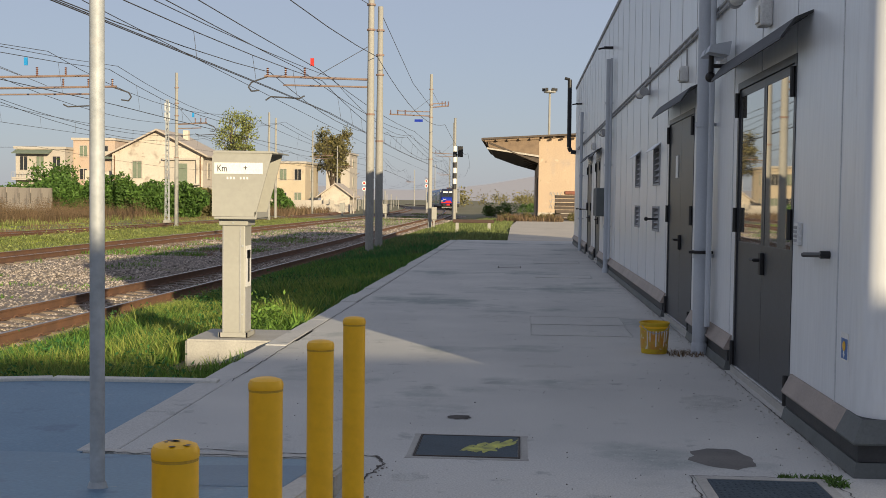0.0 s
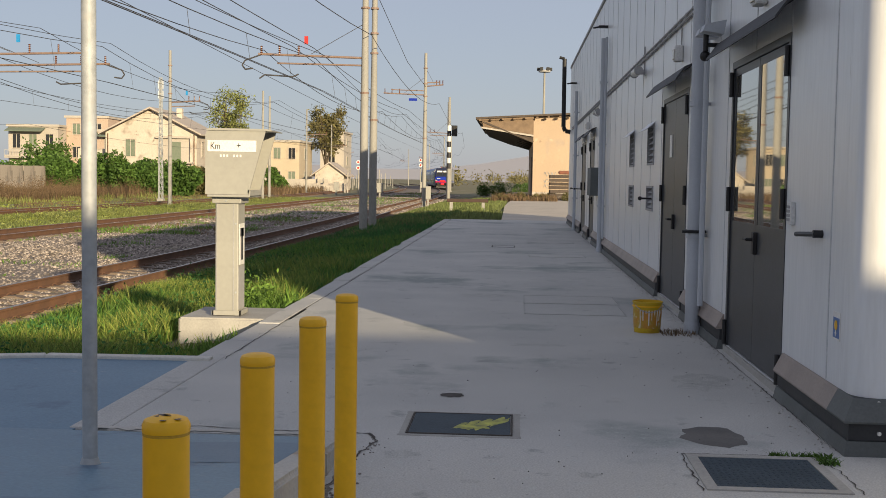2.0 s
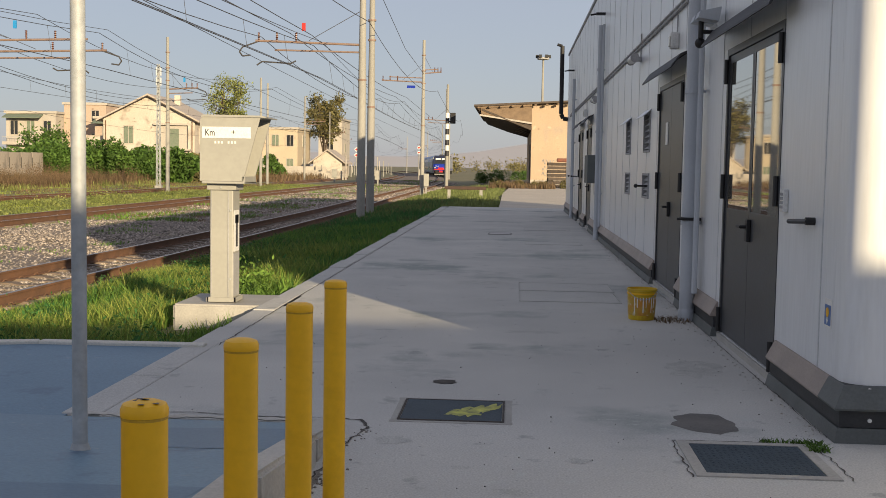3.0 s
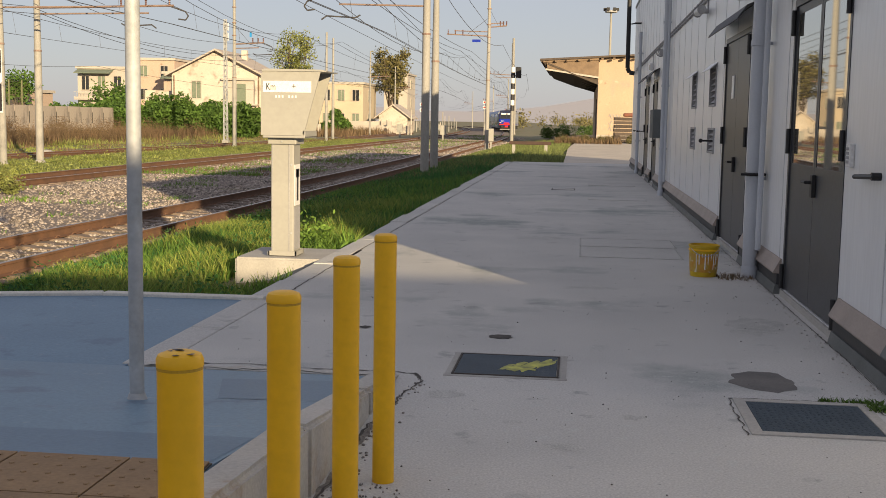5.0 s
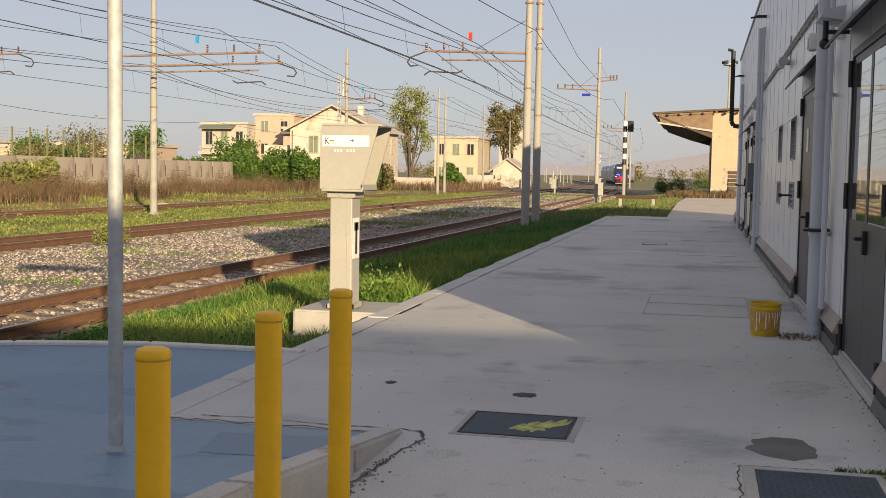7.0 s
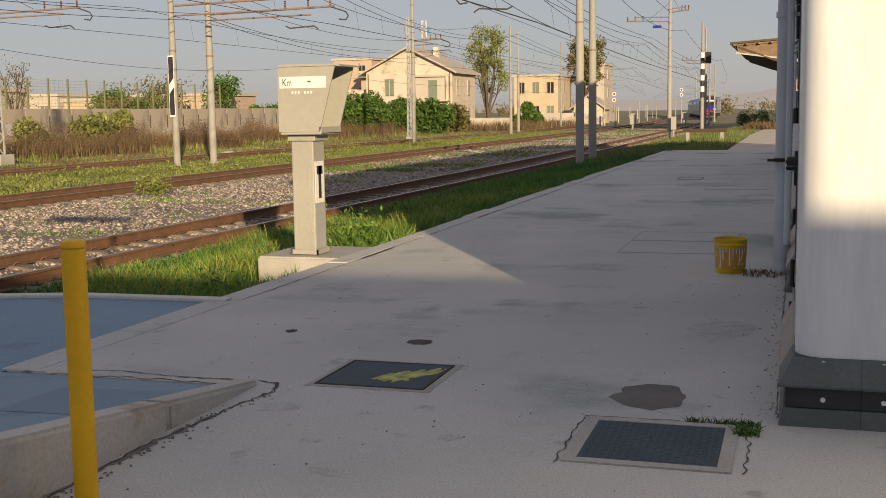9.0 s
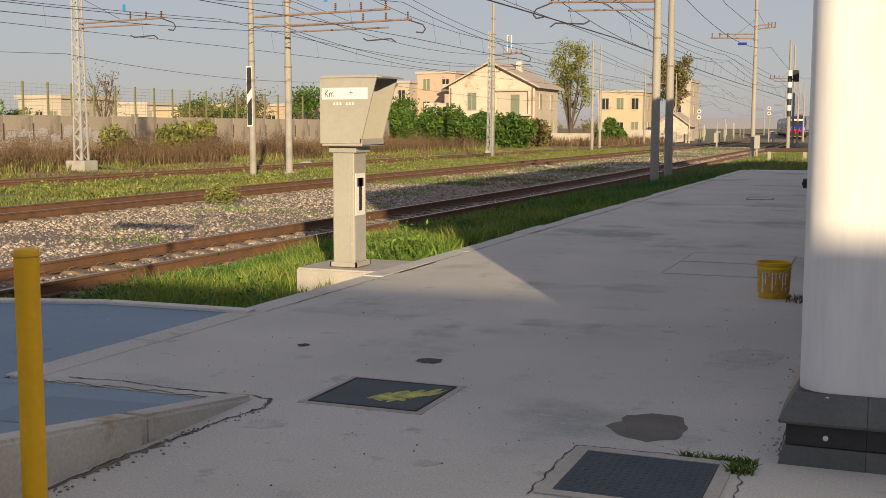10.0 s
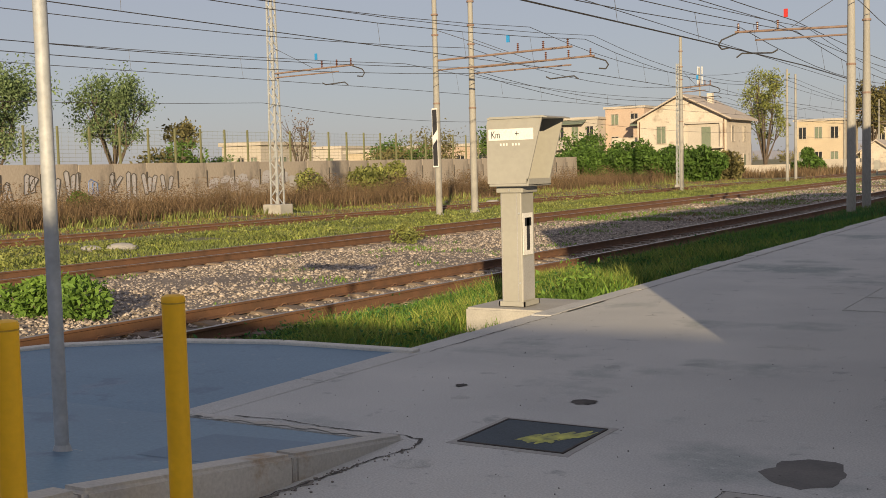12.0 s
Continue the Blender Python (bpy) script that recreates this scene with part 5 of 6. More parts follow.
def window(parent, x, y, z, w, h, face, shutters=True):
    """A window with frame, pane and shutters; face 's' looks to -y, 'e' to +x."""
    m = pose(x, y, z, 0, 0, 0 if face == 's' else 90)
    t = part("window", box(BM(), -w / 2, w / 2, -.03, .05, 0, h, 0, m), M["darkglass"], parent)
    b2 = BM()
    for q in ((-w / 2 - .08, -w / 2, -.05, h + .05), (w / 2, w / 2 + .08, -.05, h + .05), (-w / 2 - .15, w / 2 + .15, -.13, -.05), (-w / 2 - .08, w / 2 + .08, h + .05, h + .13), (-.04, .04, 0, h)):
        box(b2, q[0], q[1], -.08, .02, q[2], q[3], 0, m)
    part("frame", b2, M["plaster_w"], t)
    if shutters:
        for a, b in ((-w / 2 + .02, -.05), (.05, w / 2 - .02)):
            part("shutter", box(BM(), a, b, -.07, -.03, .03, h - .03, 0, m), M["shutter"], t)
    return t


def gable_house(x0, x1, y0, y1, ze, zr, wallm, label):
    t = thing("house", ((x0 + x1) / 2, y0, GZ), label, "house", "houses beyond the tracks")
    w, d = x1 - x0, y1 - y0
    b2 = BM()
    prism(b2, [(-w / 2, 0), (-w / 2, ze), (0, zr), (w / 2, ze), (w / 2, 0)], 0, d)
    part("wall", b2, wallm, t)
    for s in (-1, 1):
        b2 = BM()
        k = (zr - ze) / (w / 2)
        e = .7
        prism(b2, [(0, zr + .02), (0, zr + .22), (s * (w / 2 + e), ze - k * e + .22), (s * (w / 2 + e), ze - k * e + .02)], -.6, d + .6)
        part("roof", b2, M["roof"], t)
    return t, w, d


hs, w, d = gable_house(-49.5, -38.3, 135.7, 146.0, 7.2, 10.03, M["plaster"], "worn cream two-storey house with a gabled roof")
window(hs, -2.5, -.02, 4.3, 1.1, 2.0, 's')
for x in (-2.5, 2.4):
    window(hs, x, -.02, 1.2, 1.0, 1.7, 's')
for y in (2.4, 7.2):
    window(hs, w / 2 + .02, y, 4.4, .9, 1.7, 'e', False), window(hs, w / 2 + .02, y, 1.1, .9, 1.6, 'e')
# covered balcony let into the right half of the front
lg = part("loggia", box(BM(), .9, 4.9, -.12, -.02, 3.7, 6.5), M["plaster_w"], hs, "pale covered balcony")
part("lintel", box(BM(), .7, 5.3, -.5, -.12, 6.5, 6.75), M["plaster_w"], lg)
part("slab", box(BM(), .7, 5.3, -.9, -.12, 3.5, 3.7), M["plaster_w"], lg)
part("pillar", box(BM(), 4.9, 5.25, -.5, -.12, 3.7, 6.5), M["plaster"], lg)
part("balcony_door", box(BM(), 2.6, 3.7, -.18, -.12, 3.72, 6.1), M["shutter"], lg, "faded green shutters")
for x in (-5.3, 5.3):
    part("downspout", rod(BM(), (x, -.08, 0), (x, -.08, 7.0), .06, 6), M["rail"], hs)
for sx in (-1, 1):
    part("bargeboard", prism(BM(), [(0, 10.03), (sx * 6.3, 6.87), (sx * 6.3, 6.77), (0, 9.93)], -.64, -.56), M["darkwood"], hs)
part("chimney", box(BM(), 1.6, 2.3, 5, 5.7, 8.6, 10.4, .03), M["plaster"], hs)
part("terrace", box(BM(), -9.8, -w / 2 - .02, 2, 9, 0, 4.4), M["plaster"], hs, "low terrace wing")
part("balustrade", box(BM(), -9.8, -w / 2 - .02, 2, 2.15, 4.402, 5.2), M["plaster"], hs)


def flat_house(x0, x1, y0, y1, h, wallm, label, floors=2, cols=4, awn=False):
    t = thing("house", ((x0 + x1) / 2, y0, GZ), label, "house", "houses beyond the tracks")
    w, d = x1 - x0, y1 - y0
    part("wall", box(BM(), -w / 2, w / 2, 0, d, 0, h), wallm, t)
    part("roof", box(BM(), -w / 2 - .25, w / 2 + .25, -.25, d + .25, h + .002, h + .35), M["plaster_w"], t)
    fh = h / floors
    for f in range(floors):
        for c in range(cols):
            x = -w / 2 + w * (c + .5) / cols
            window(t, x, -.02, fh * f + fh * .3, min(1.1, w / cols * .45), fh * .45, 's', (c + f) % 2 == 0)
        window(t, w / 2 + .02, d * .4, fh * f + fh * .3, 1.0, fh * .45, 'e')
    if awn:
        for f in range(1, floors + 1):
            part("balcony", box(BM(), -w / 2, w * .2, -1.4, -.02, fh * (f - 1) + .02 if f > 1 else fh - .2, fh * (f - 1) + .25 if f > 1 else fh), M["plaster_w"], t)
        part("awning", prism(BM(), [(-1.5, h - .75), (-1.5, h - .65), (-.02, h - .1), (-.02, h - .25)], -w / 2, w * .25, 'x'), M["shutter"], t, "green awning")
        b2 = BM()
        for k in range(14):
            x = -w / 2 + w * .7 * k / 13
            rod(b2, (x, -1.35, fh + .05), (x, -1.35, fh + .95), .03, 4)
        box(b2, -w / 2, w * .2, -1.4, -1.3, fh + .95, fh + 1.02)
        part("railing", b2, M["seam"], t)
    return t


flat_house(-74.9, -67.4, 165, 175, 8.9, M["plaster_w"], "pale flat-roofed house with balconies and green awnings", 2, 3, True)
flat_house(-67.33, -60.93, 168, 178, 10.4, M["plaster_o"], "orange plastered flat-roofed block", 3, 2)
flat_house(-60.77, -53.87, 163, 172, 8.2, M["plaster_o"], "low orange plastered block with a pale roof edge", 2, 2, True)
flat_house(-43.69, -36.19, 190, 202, 7.9, M["plaster_y"], "yellow plastered house with a flat roof", 2, 3)
flat_house(-36.97, -32.47, 215, 225, 10.5, M["plaster_w"], "pale tall house behind the yellow one", 3, 1)
flat_house(-72, -67.2, 85, 93, 4.6, M["plaster_w"], "low white house beyond the concrete wall", 1, 3)
flat_house(-74, -67.5, 108, 116, 3.9, M["plaster_y"], "low ochre house beyond the concrete wall", 1, 3)
flat_house(-77.44, -64.94, 125, 136, 4.6, M["plaster_o"], "faded pink low building beyond the concrete wall", 1, 5)
flat_house(-101.4, -83.38, 120, 130, 4.8, M["plaster_w"], "low white building far beyond the wall", 1, 5)
rs, w, d = gable_house(-32.6, -27.9, 185, 192, 2.7, 4.4, M["plaster"], "small ruined cream house without windows")

# long concrete wall with its fence
fw = thing("boundary_wall", (-46, 0, GZ), "long weathered concrete boundary wall in panels", "wall", kind="structure")
n = 35
me_panel = None
for k in range(n):
    y = 22 + k * 2.5
    if me_panel is None:
        b2 = BM()
        box(b2, -.09, .09, .02, 2.48, 0, 2.78, .015)
        o = part("wall_panel", b2, M["farwall"], fw)
        me_panel = o.data
        o.matrix_basis = pose(0, y, 0)
    else:
        o = new("wall_panel", me_panel)
        o.parent = fw
        o.matrix_basis = pose(.01 * math.sin(k * 2.3), y, .02 * math.sin(k * 1.9))
    b2 = BM()
    box(b2, .09, .12, y - .05, y + .05, 1.3, 2.3)
    part("slot", b2, M["crack"], fw)
paint = [mat("graffiti_paint", c, [v * .8 for v in c], .85, scale=3) for c in ((.46, .45, .47), (.36, .42, .34), (.42, .34, .37), (.48, .45, .25), (.36, .36, .44))]
for k in range(24):
    # slanting bars with a dark outline, sprayed on the panels
    y, h = (31.5 + k * 1.4, 1.0 + .25 * math.sin(k * 1.7)) if k < 15 else (55 + (k - 15) * 1.0, .5 + .2 * math.sin(k * 2.3))
    z = 1.55 + .2 * math.sin(k * 2.9)
    lean = .25 * math.sin(k * 1.3)
    bars = [(y - .42, y - .16, lean), (y + .02, y + .3, -lean)] if k < 15 else [(y - .4, y + .35, lean)]
    if k % 2:
        bars.append((y - .2, y + .1, 1.2 * lean + .3))
    for j, (ya, yb, tilt) in enumerate(bars):
        za, zb = z - h * .6 + .08 * j, z + h * .6 - .1 * j
        quad = [(ya, za), (yb, za + .05), (yb + tilt + .04, zb), ((ya + yb) / 2 + tilt, zb + .08), (ya + tilt - .03, zb - .05)]
        b2 = BM()
        b2.faces.new([b2.verts.new((.112 + .002 * j + .0005 * (k % 2), u, v)) for u, v in quad])
        part("graffiti_bar", b2, paint[k // 2 % 5 if k < 6 else 0], fw, "faded spray-paint bar")
        if k < 15:
            part("graffiti_outline", tube(BM(), [(.118, u, v) for u, v in quad + quad[:1]], .022, 4), M["coach_blue"] if k % 5 == 0 else M["crack"], fw)
fe = thing("mesh_fence", (-46.6, 0, GZ), "tall olive posts with thin wire mesh", "fence")
for k in range(32):
    b2 = BM()
    y = 24 + k * 2.2
    box(b2, -.05, .05, y - .05, y + .05, 0, 4.85)
    part("post", b2, M["post_g"], fe)
b2 = BM()
for k in range(9):
    rod(b2, (0, 24, 2.95 + .22 * k), (0, 92.4, 2.95 + .22 * k), .008, 3)
for k in range(150):
    rod(b2, (0, 24 + k * .456, 2.9), (0, 24 + k * .456, 4.75), .005, 3)
tagged(part("mesh", b2, M["post_g"], fe), kind="stuff")
# low pale walls beside the house
for x0, x1, y, h in ((-40.5, -31.5, 138, 1.4), (-31.8, -23.8, 160, 1.3), (-63.5, -48.4, 128, 1.6), (-39, -29, 176, 1.8)):
    single("garden_wall", box(BM(), x0, x1, y, y + .3, GZ, GZ + h), M["plaster_w"], "low pale plastered garden wall", "wall", "garden walls", "structure")
ant = thing("antenna_mast", (-72.6, 230, GZ), "slim telecom mast with white antennas", "mast")
part("shaft", rod(BM(), (0, 0, 0), (0, 0, 21), .25, 8, .15), M["mast"], ant)
for z in (17.6, 19.6):
    b2 = BM()
    for a in (0, 2.1, 4.2):
        rod(b2, (.5 * math.cos(a), .5 * math.sin(a), z), (.5 * math.cos(a), .5 * math.sin(a), z + 1.6), .18, 8)
    part("antenna", b2, M["pipe"], ant)

# ---- goods shed ----
sh = thing("goods_shed", (1.55, 102, -.3), "old orange goods shed with a deep timber eave", "shed")
part("wall", prism(BM(), [(0, 0), (0, 7.4), (6, 7.74), (12, 7.28), (12, 0)], 0, 30), M["shedwall"], sh)
b2 = BM()
prism(b2, [(-5.1, 7.15), (-5.1, 7.32), (6, 7.95), (14, 7.32), (14, 7.15), (6, 7.8)], -.8, 31)
part("roof", b2, M["darkwood"], sh)
# solid wedge under the eave; its dark colour carries the shade there
part("soffit", prism(BM(), [(-4.9, 7.1), (-4.6, 6.75), (-2.2, 5.9), (0, 5.3), (0, 7.4)], -.35, 30.5), M["darkwood"], sh, "eave timber wedge, coloured dark for the shade beneath")
for k in range(9):
    y = -.62 + k * 3.6
    part("rafter", prism(BM(), [(-5.0, 7.12), (-4.95, 7.0), (0, 7.25), (0, 7.45)], y, y + .16), M["woodroof"], sh)
for k in range(6):
    y = -.5 + k * 5
    part("strut", rod(BM(), (-4.4, y, 6.9), (0, y, 5.2), .09, 5), M["darkwood"], sh)
part("gable_board", prism(BM(), [(-4.55, 7.08), (0, 7.36), (0, 5.85), (-4.45, 6.5)], -.5, -.4), M["woodroof"], sh, "weathered tan boards closing the eave")
part("eave_beam", prism(BM(), [(-4.6, 6.5), (0, 5.84), (0, 5.68), (-4.6, 6.36)], -.56, -.38), M["plaster_w"], sh, "pale beam under the boards")
for k in range(10):
    x = -4.8 + k * 1.0
    part("purlin_end", box(BM(), x, x + .2, -.95, -.5, 6.98 + .055 * k, 7.13 + .055 * k), M["woodroof"], sh)
part("plinth_band", box(BM(), -.03, 12, -.03, .0, 0, .8), M["plaster_w"], sh)
part("door", box(BM(), -.05, .0, 4, 8, 0, 4), M["darkwood"], sh)
b2 = BM()
for k in range(9):
    tube(b2, [(1.0 + .35 * (k % 3) + .12 * j, -.02, 2.4 - .55 * (k // 3) + .22 * math.sin(j * 2 + k)) for j in range(4)], .03, 4)
part("graffiti", b2, M["seam"], sh, "scrawled grey graffiti")
stack = thing("timber_stack", (3.95, 92.5, -.05), "stack of old dark timber sleepers", "stack")
for k in range(7):
    for j in range(5):
        b2 = BM()
        box(b2, -1.2 + .02 * ((k * 7 + j) % 5), 1.2, j * .32, j * .32 + .27, k * .3, k * .3 + .25, .01)
        part("timber", b2, M["darkwood"], stack)
b2 = BM()
box(b2, 3.5, 4.7, 92.6, 93.5, 2.05, 2.35, .1)
single("red_sheet", b2, M["rustred"], "dull red sheet lying on the timber stack", "sheet")
tw = thing("light_tower", (5.6, 235, 0), "tall grey floodlight tower with a lamp ring", "lamp")
part("shaft", rod(BM(), (0, 0, -1), (0, 0, 24), .35, 10, .2), M["mast"], tw)
part("ring", lathe(BM(), [(1.2, 23.6), (1.25, 23.8), (1.2, 24)], seg=16), M["seam"], tw)
for k in range(6):
    a = k * 1.047
    part("floodlight_head", box(BM(), 1.25 * math.cos(a) - .3, 1.25 * math.cos(a) + .3, 1.25 * math.sin(a) - .3, 1.25 * math.sin(a) + .3, 23.9, 24.5), M["black"], tw)

rb = BM()
prism(rb, [(-.5, 0), (-.46, .33), (-.2, .35), (-.16, .16), (.12, .16), (.16, .3), (.42, .28), (.5, 0)], -.18, .18)
single("plastic_barrier", rb, M["red"], "small red plastic barrier standing in dry scrub", "barrier").location = (-2.1, 95, GZ)
# pale posts along the far curve
for k in range(22):
    y = 150 + 8.5 * k
    x = line_2(y) - 2.8 - 3.1 * ((k * 5) % 4) + .8 * math.sin(k * 2.3)
    h = 2.6 + .9 * math.sin(k * 1.9)
    single("marker_post", rod(BM(), (x, y, GZ - .1), (x, y, GZ + h), .11, 6, .09), M["plaster_w"] if k % 2 else M["mast"], "slender pale concrete post beside the far curve", "post", "posts along the far curve")

# ---- distance ----
bm = BM()
top = []
for k in range(61):
    x = -2600 + k * 90
    h = 18 + 26 * max(0, noise.noise(Vector((x * .0011 + 3, 0, 0)))) + 12 * noise.noise(Vector((x * .004, 5, 0))) + 42 * math.exp(-((x - 130) / 260) ** 2)
    top.append((x, h))
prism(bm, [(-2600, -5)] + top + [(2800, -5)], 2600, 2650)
single("hills", bm, M["hills"], "low hills on the horizon, distance haze put into their blue colour", "hills", kind="structure")
# far buildings take the hills' colour, so their haze is painted too
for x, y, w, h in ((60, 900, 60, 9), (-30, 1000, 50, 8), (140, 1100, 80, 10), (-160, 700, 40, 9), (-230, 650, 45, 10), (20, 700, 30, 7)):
    single("far_building", box(BM(), x, x + w, y, y + 15, -1, h), M["hills"], "far building in the same blue-grey haze colour as the hills", "building", "far buildings")

# ---- vegetation ----


def scatter(n, x0, x1, y0, y1, near=1.0):
    u = rng.uniform(0, 1, n) ** near
    return np.stack([rng.uniform(x0, x1, n), y0 + (y1 - y0) * u], 1)


def gz(xy):
    x = xy[:, 0]
    return np.where(x > -2.4, -.16, np.where(x > -6.7, -.16 + (RZ - .06) * (-2.4 - x) / 4.3, RZ - .22)) - .02


def patchy(xy, s, cut):
    v = np.array([noise.noise(Vector((x * s, y * s, 7))) for x, y in xy])
    return xy[v > cut]


def field(name, xy, hmin, hmax, w, lean, material, label, cat="grass", z=None):
    n = len(xy)
    big = np.array([.7 + .6 * noise.noise(Vector((x * .8, y * .8, 2))) for x, y in xy])
    h = rng.uniform(hmin, hmax, n) * np.clip(big, .35, 1.3)
    # trodden and short beside the near rail
    h = h * np.where((xy[:, 0] > -7.3) & (xy[:, 0] < -2), np.clip(.3 + .7 * (xy[:, 0] + 7.0) / 1.0, .3, 1), 1)
    return tagged(blades(name, xy, gz(xy) if z is None else np.full(n, z), h, rng.uniform(.6, 1.3, n) * w, lean, material), label, cat, kind="stuff")


strip = scatter(64000, -6.95, -2.74, 9.95, 34, 1.35)


def clear(xy):
    """Leave the cabinet's plinth and its trodden front bare."""
    return xy[~((xy[:, 0] > -3.75) & (xy[:, 1] > 11.9) & (xy[:, 1] < 13.7))]


strip = clear(strip)
field("grass_strip", strip, .12, .36, .016, .75, M["grass"], "uneven sunlit spring grass beside the platform")
# yellow-green tufts, in part standing for blades caught by the sun
field("grass_strip_dry", patchy(clear(scatter(26000, -6.9, -2.76, 10, 24)), .6, -.02), .18, .46, .013, .8, M["grassdry"], "yellow-green long grass tufts")
# darker blades along the shaded stretch: shade painted into the grass colour
field("grass_strip_lush", scatter(36000, -6.8, -2.72, 14, 60, 1.2), .12, .34, .022, .75, M["grasslush"], "dark green grass, the shade put into its blade colour")
# broad-leaved clumps in the strip
cl = np.concatenate([clear(scatter(110, -6.5, -2.95, 10.2, 30)), scatter(30, -6.7, -4.2, 9.95, 11.2)])
pk = rng.integers(0, len(cl), 9000)
off = rng.normal(size=(9000, 3)) * np.array([.17, .17, .0])
pc = np.concatenate([cl[pk] + off[:, :2], (gz(cl[pk]) + .06 + np.abs(rng.normal(size=9000)) * .10)[:, None]], 1)
tagged(leaves("broad_weeds", pc, .03, M["grasslush"]), "broad-leaved green weeds among the grass", "weeds", kind="stuff")
wq = scatter(9, -3.4, -2.85, 13.75, 15.5)
wi = rng.integers(0, 9, 420)
wo = rng.normal(size=(420, 3)) * np.array([.1, .1, .12])
wc = np.concatenate([wq[wi] + wo[:, :2], (-.1 + np.abs(wo[:, 2]) * 1.5)[:, None]], 1)
tagged(leaves("cabinet_leaves", wc, .035, M["grass"]), "pale broad-leaved weeds beside the cabinet", "weeds", kind="stuff")
cl = patchy(scatter(420, -24.4, -18.6, 16, 110, 1.3), .35, .0)
pk = rng.integers(0, len(cl), 9000)
off = rng.normal(size=(9000, 3)) * np.array([.5, .5, 0])
pc = np.concatenate([cl[pk] + off[:, :2], (RZ - .16 + np.abs(rng.normal(size=9000)) * .12)[:, None]], 1)
tagged(leaves("broad_weeds_far", pc, .06, M["leafpale"]), "low leafy weeds between the tracks", "weeds", kind="stuff")
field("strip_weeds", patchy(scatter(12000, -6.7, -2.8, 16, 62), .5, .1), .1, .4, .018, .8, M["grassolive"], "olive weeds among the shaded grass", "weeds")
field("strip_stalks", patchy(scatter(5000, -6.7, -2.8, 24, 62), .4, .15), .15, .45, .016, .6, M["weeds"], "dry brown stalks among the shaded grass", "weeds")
field("grass_far_strip", scatter(30000, -6.9, -.55, 45, 100, 1.2), .12, .36, .035, .6, M["grassolive"], "rough green grass past the platform end")
field("grass_between", patchy(scatter(90000, -25.2, -18.3, 14, 115, 1.3), .5, -.22), .08, .24, .032, .7, M["grassolive"], "low rough olive grass between the tracks")
field("grass_between_dry", patchy(scatter(70000, -26, -18.2, 14, 115, 1.3), .4, -.08), .06, .24, .032, .8, M["grassdry"], "yellowish low grass between the tracks")
field("siding_grass", patchy(scatter(60000, -37.0, -24.0, 18, 120, 1.3), .45, -.1), .05, .2, .035, .8, M["grassdry"], "thin yellowish grass along the siding")
field("siding_weeds", patchy(scatter(24000, -37.6, -28.2, 18, 120, 1.3), .4, .02), .1, .35, .035, .7, M["weeds"], "withered stalks along the siding", "weeds")
wp = scatter(1000, -44.9, -35.2, 24, 128, 1.25)
wk = rng.integers(0, 1000, 90000)
wr = rng.normal(size=(90000, 3)) * np.array([.42, .42, .36])
wh = (.75 + .45 * np.sin(wp[:, 0] * 1.3 + wp[:, 1] * .7))[wk]
wz = GZ + np.clip(wh + wr[:, 2], .05, 1.9)
tagged(leaves("weed_heads", np.concatenate([wp[wk] + wr[:, :2], wz[:, None]], 1), .045, M["weeds"]), "fuzzy brown seed heads of tall weeds", "weeds", kind="stuff")
field("grass_tufts", patchy(scatter(26000, -15.4, -9.8, 12, 70), .55, .24), .06, .2, .03, .8, M["grass"], "thin grass tufts in the ballast")
field("weeds", scatter(64000, -44.8, -35.0, 24, 128, 1.2), .5, 1.5, .032, .45, M["weeds"], "tall dry brown weeds before the wall", "weeds")
field("weeds_green", patchy(scatter(16000, -38.2, -33.8, 24, 128, 1.2), .3, -.05), .2, .7, .05, .6, M["leafpale"], "green undergrowth at the foot of the weeds", "weeds")
field("weeds_right", scatter(7000, -43, -26, 126, 160), .6, 1.6, .07, .4, M["weeds"], "dry brown weeds by the houses", "weeds")
field("yard_weeds", patchy(scatter(5000, -1.8, 3.2, 86, 97), .5, -.1), .2, .85, .05, .5, M["weeds"], "dry weeds at the end of the yard", "weeds", -.1)


def bush(x, y, z, rx, ry, h, n, size, material, name="bush", label="dense dark green leafy bush", group="bushes"):
    t = thing(name, (x, y, z), label, "bush", group)
    k = max(6, int(n / 500))
    cx = rng.uniform(-1, 1, (k, 2)) * .75
    c = np.stack([cx[:, 0] * rx, cx[:, 1] * ry, rng.uniform(.2, .85, k) * h * (1 - .4 * (cx ** 2).sum(1))], 1)
    rad = rng.uniform(.22, .42, k) * min(rx + ry, 2.2 * h) * .8
    pick = rng.integers(0, k, n)
    d = rng.normal(size=(n, 3))
    d /= np.linalg.norm(d, axis=1)[:, None]
    p = c[pick] + d * (rad[pick] * rng.uniform(.65, 1.05, n))[:, None]
    p[:, 2] = np.abs(p[:, 2])
    leaves("leaves", p, size, material, t)
    b2 = BM()
    for i in range(min(k, 14)):
        rod(b2, (0, 0, -.1), tuple(c[i]), .03 * h / 2, 5, .01)
    part("stems", b2, M["bark"], t)
    return t


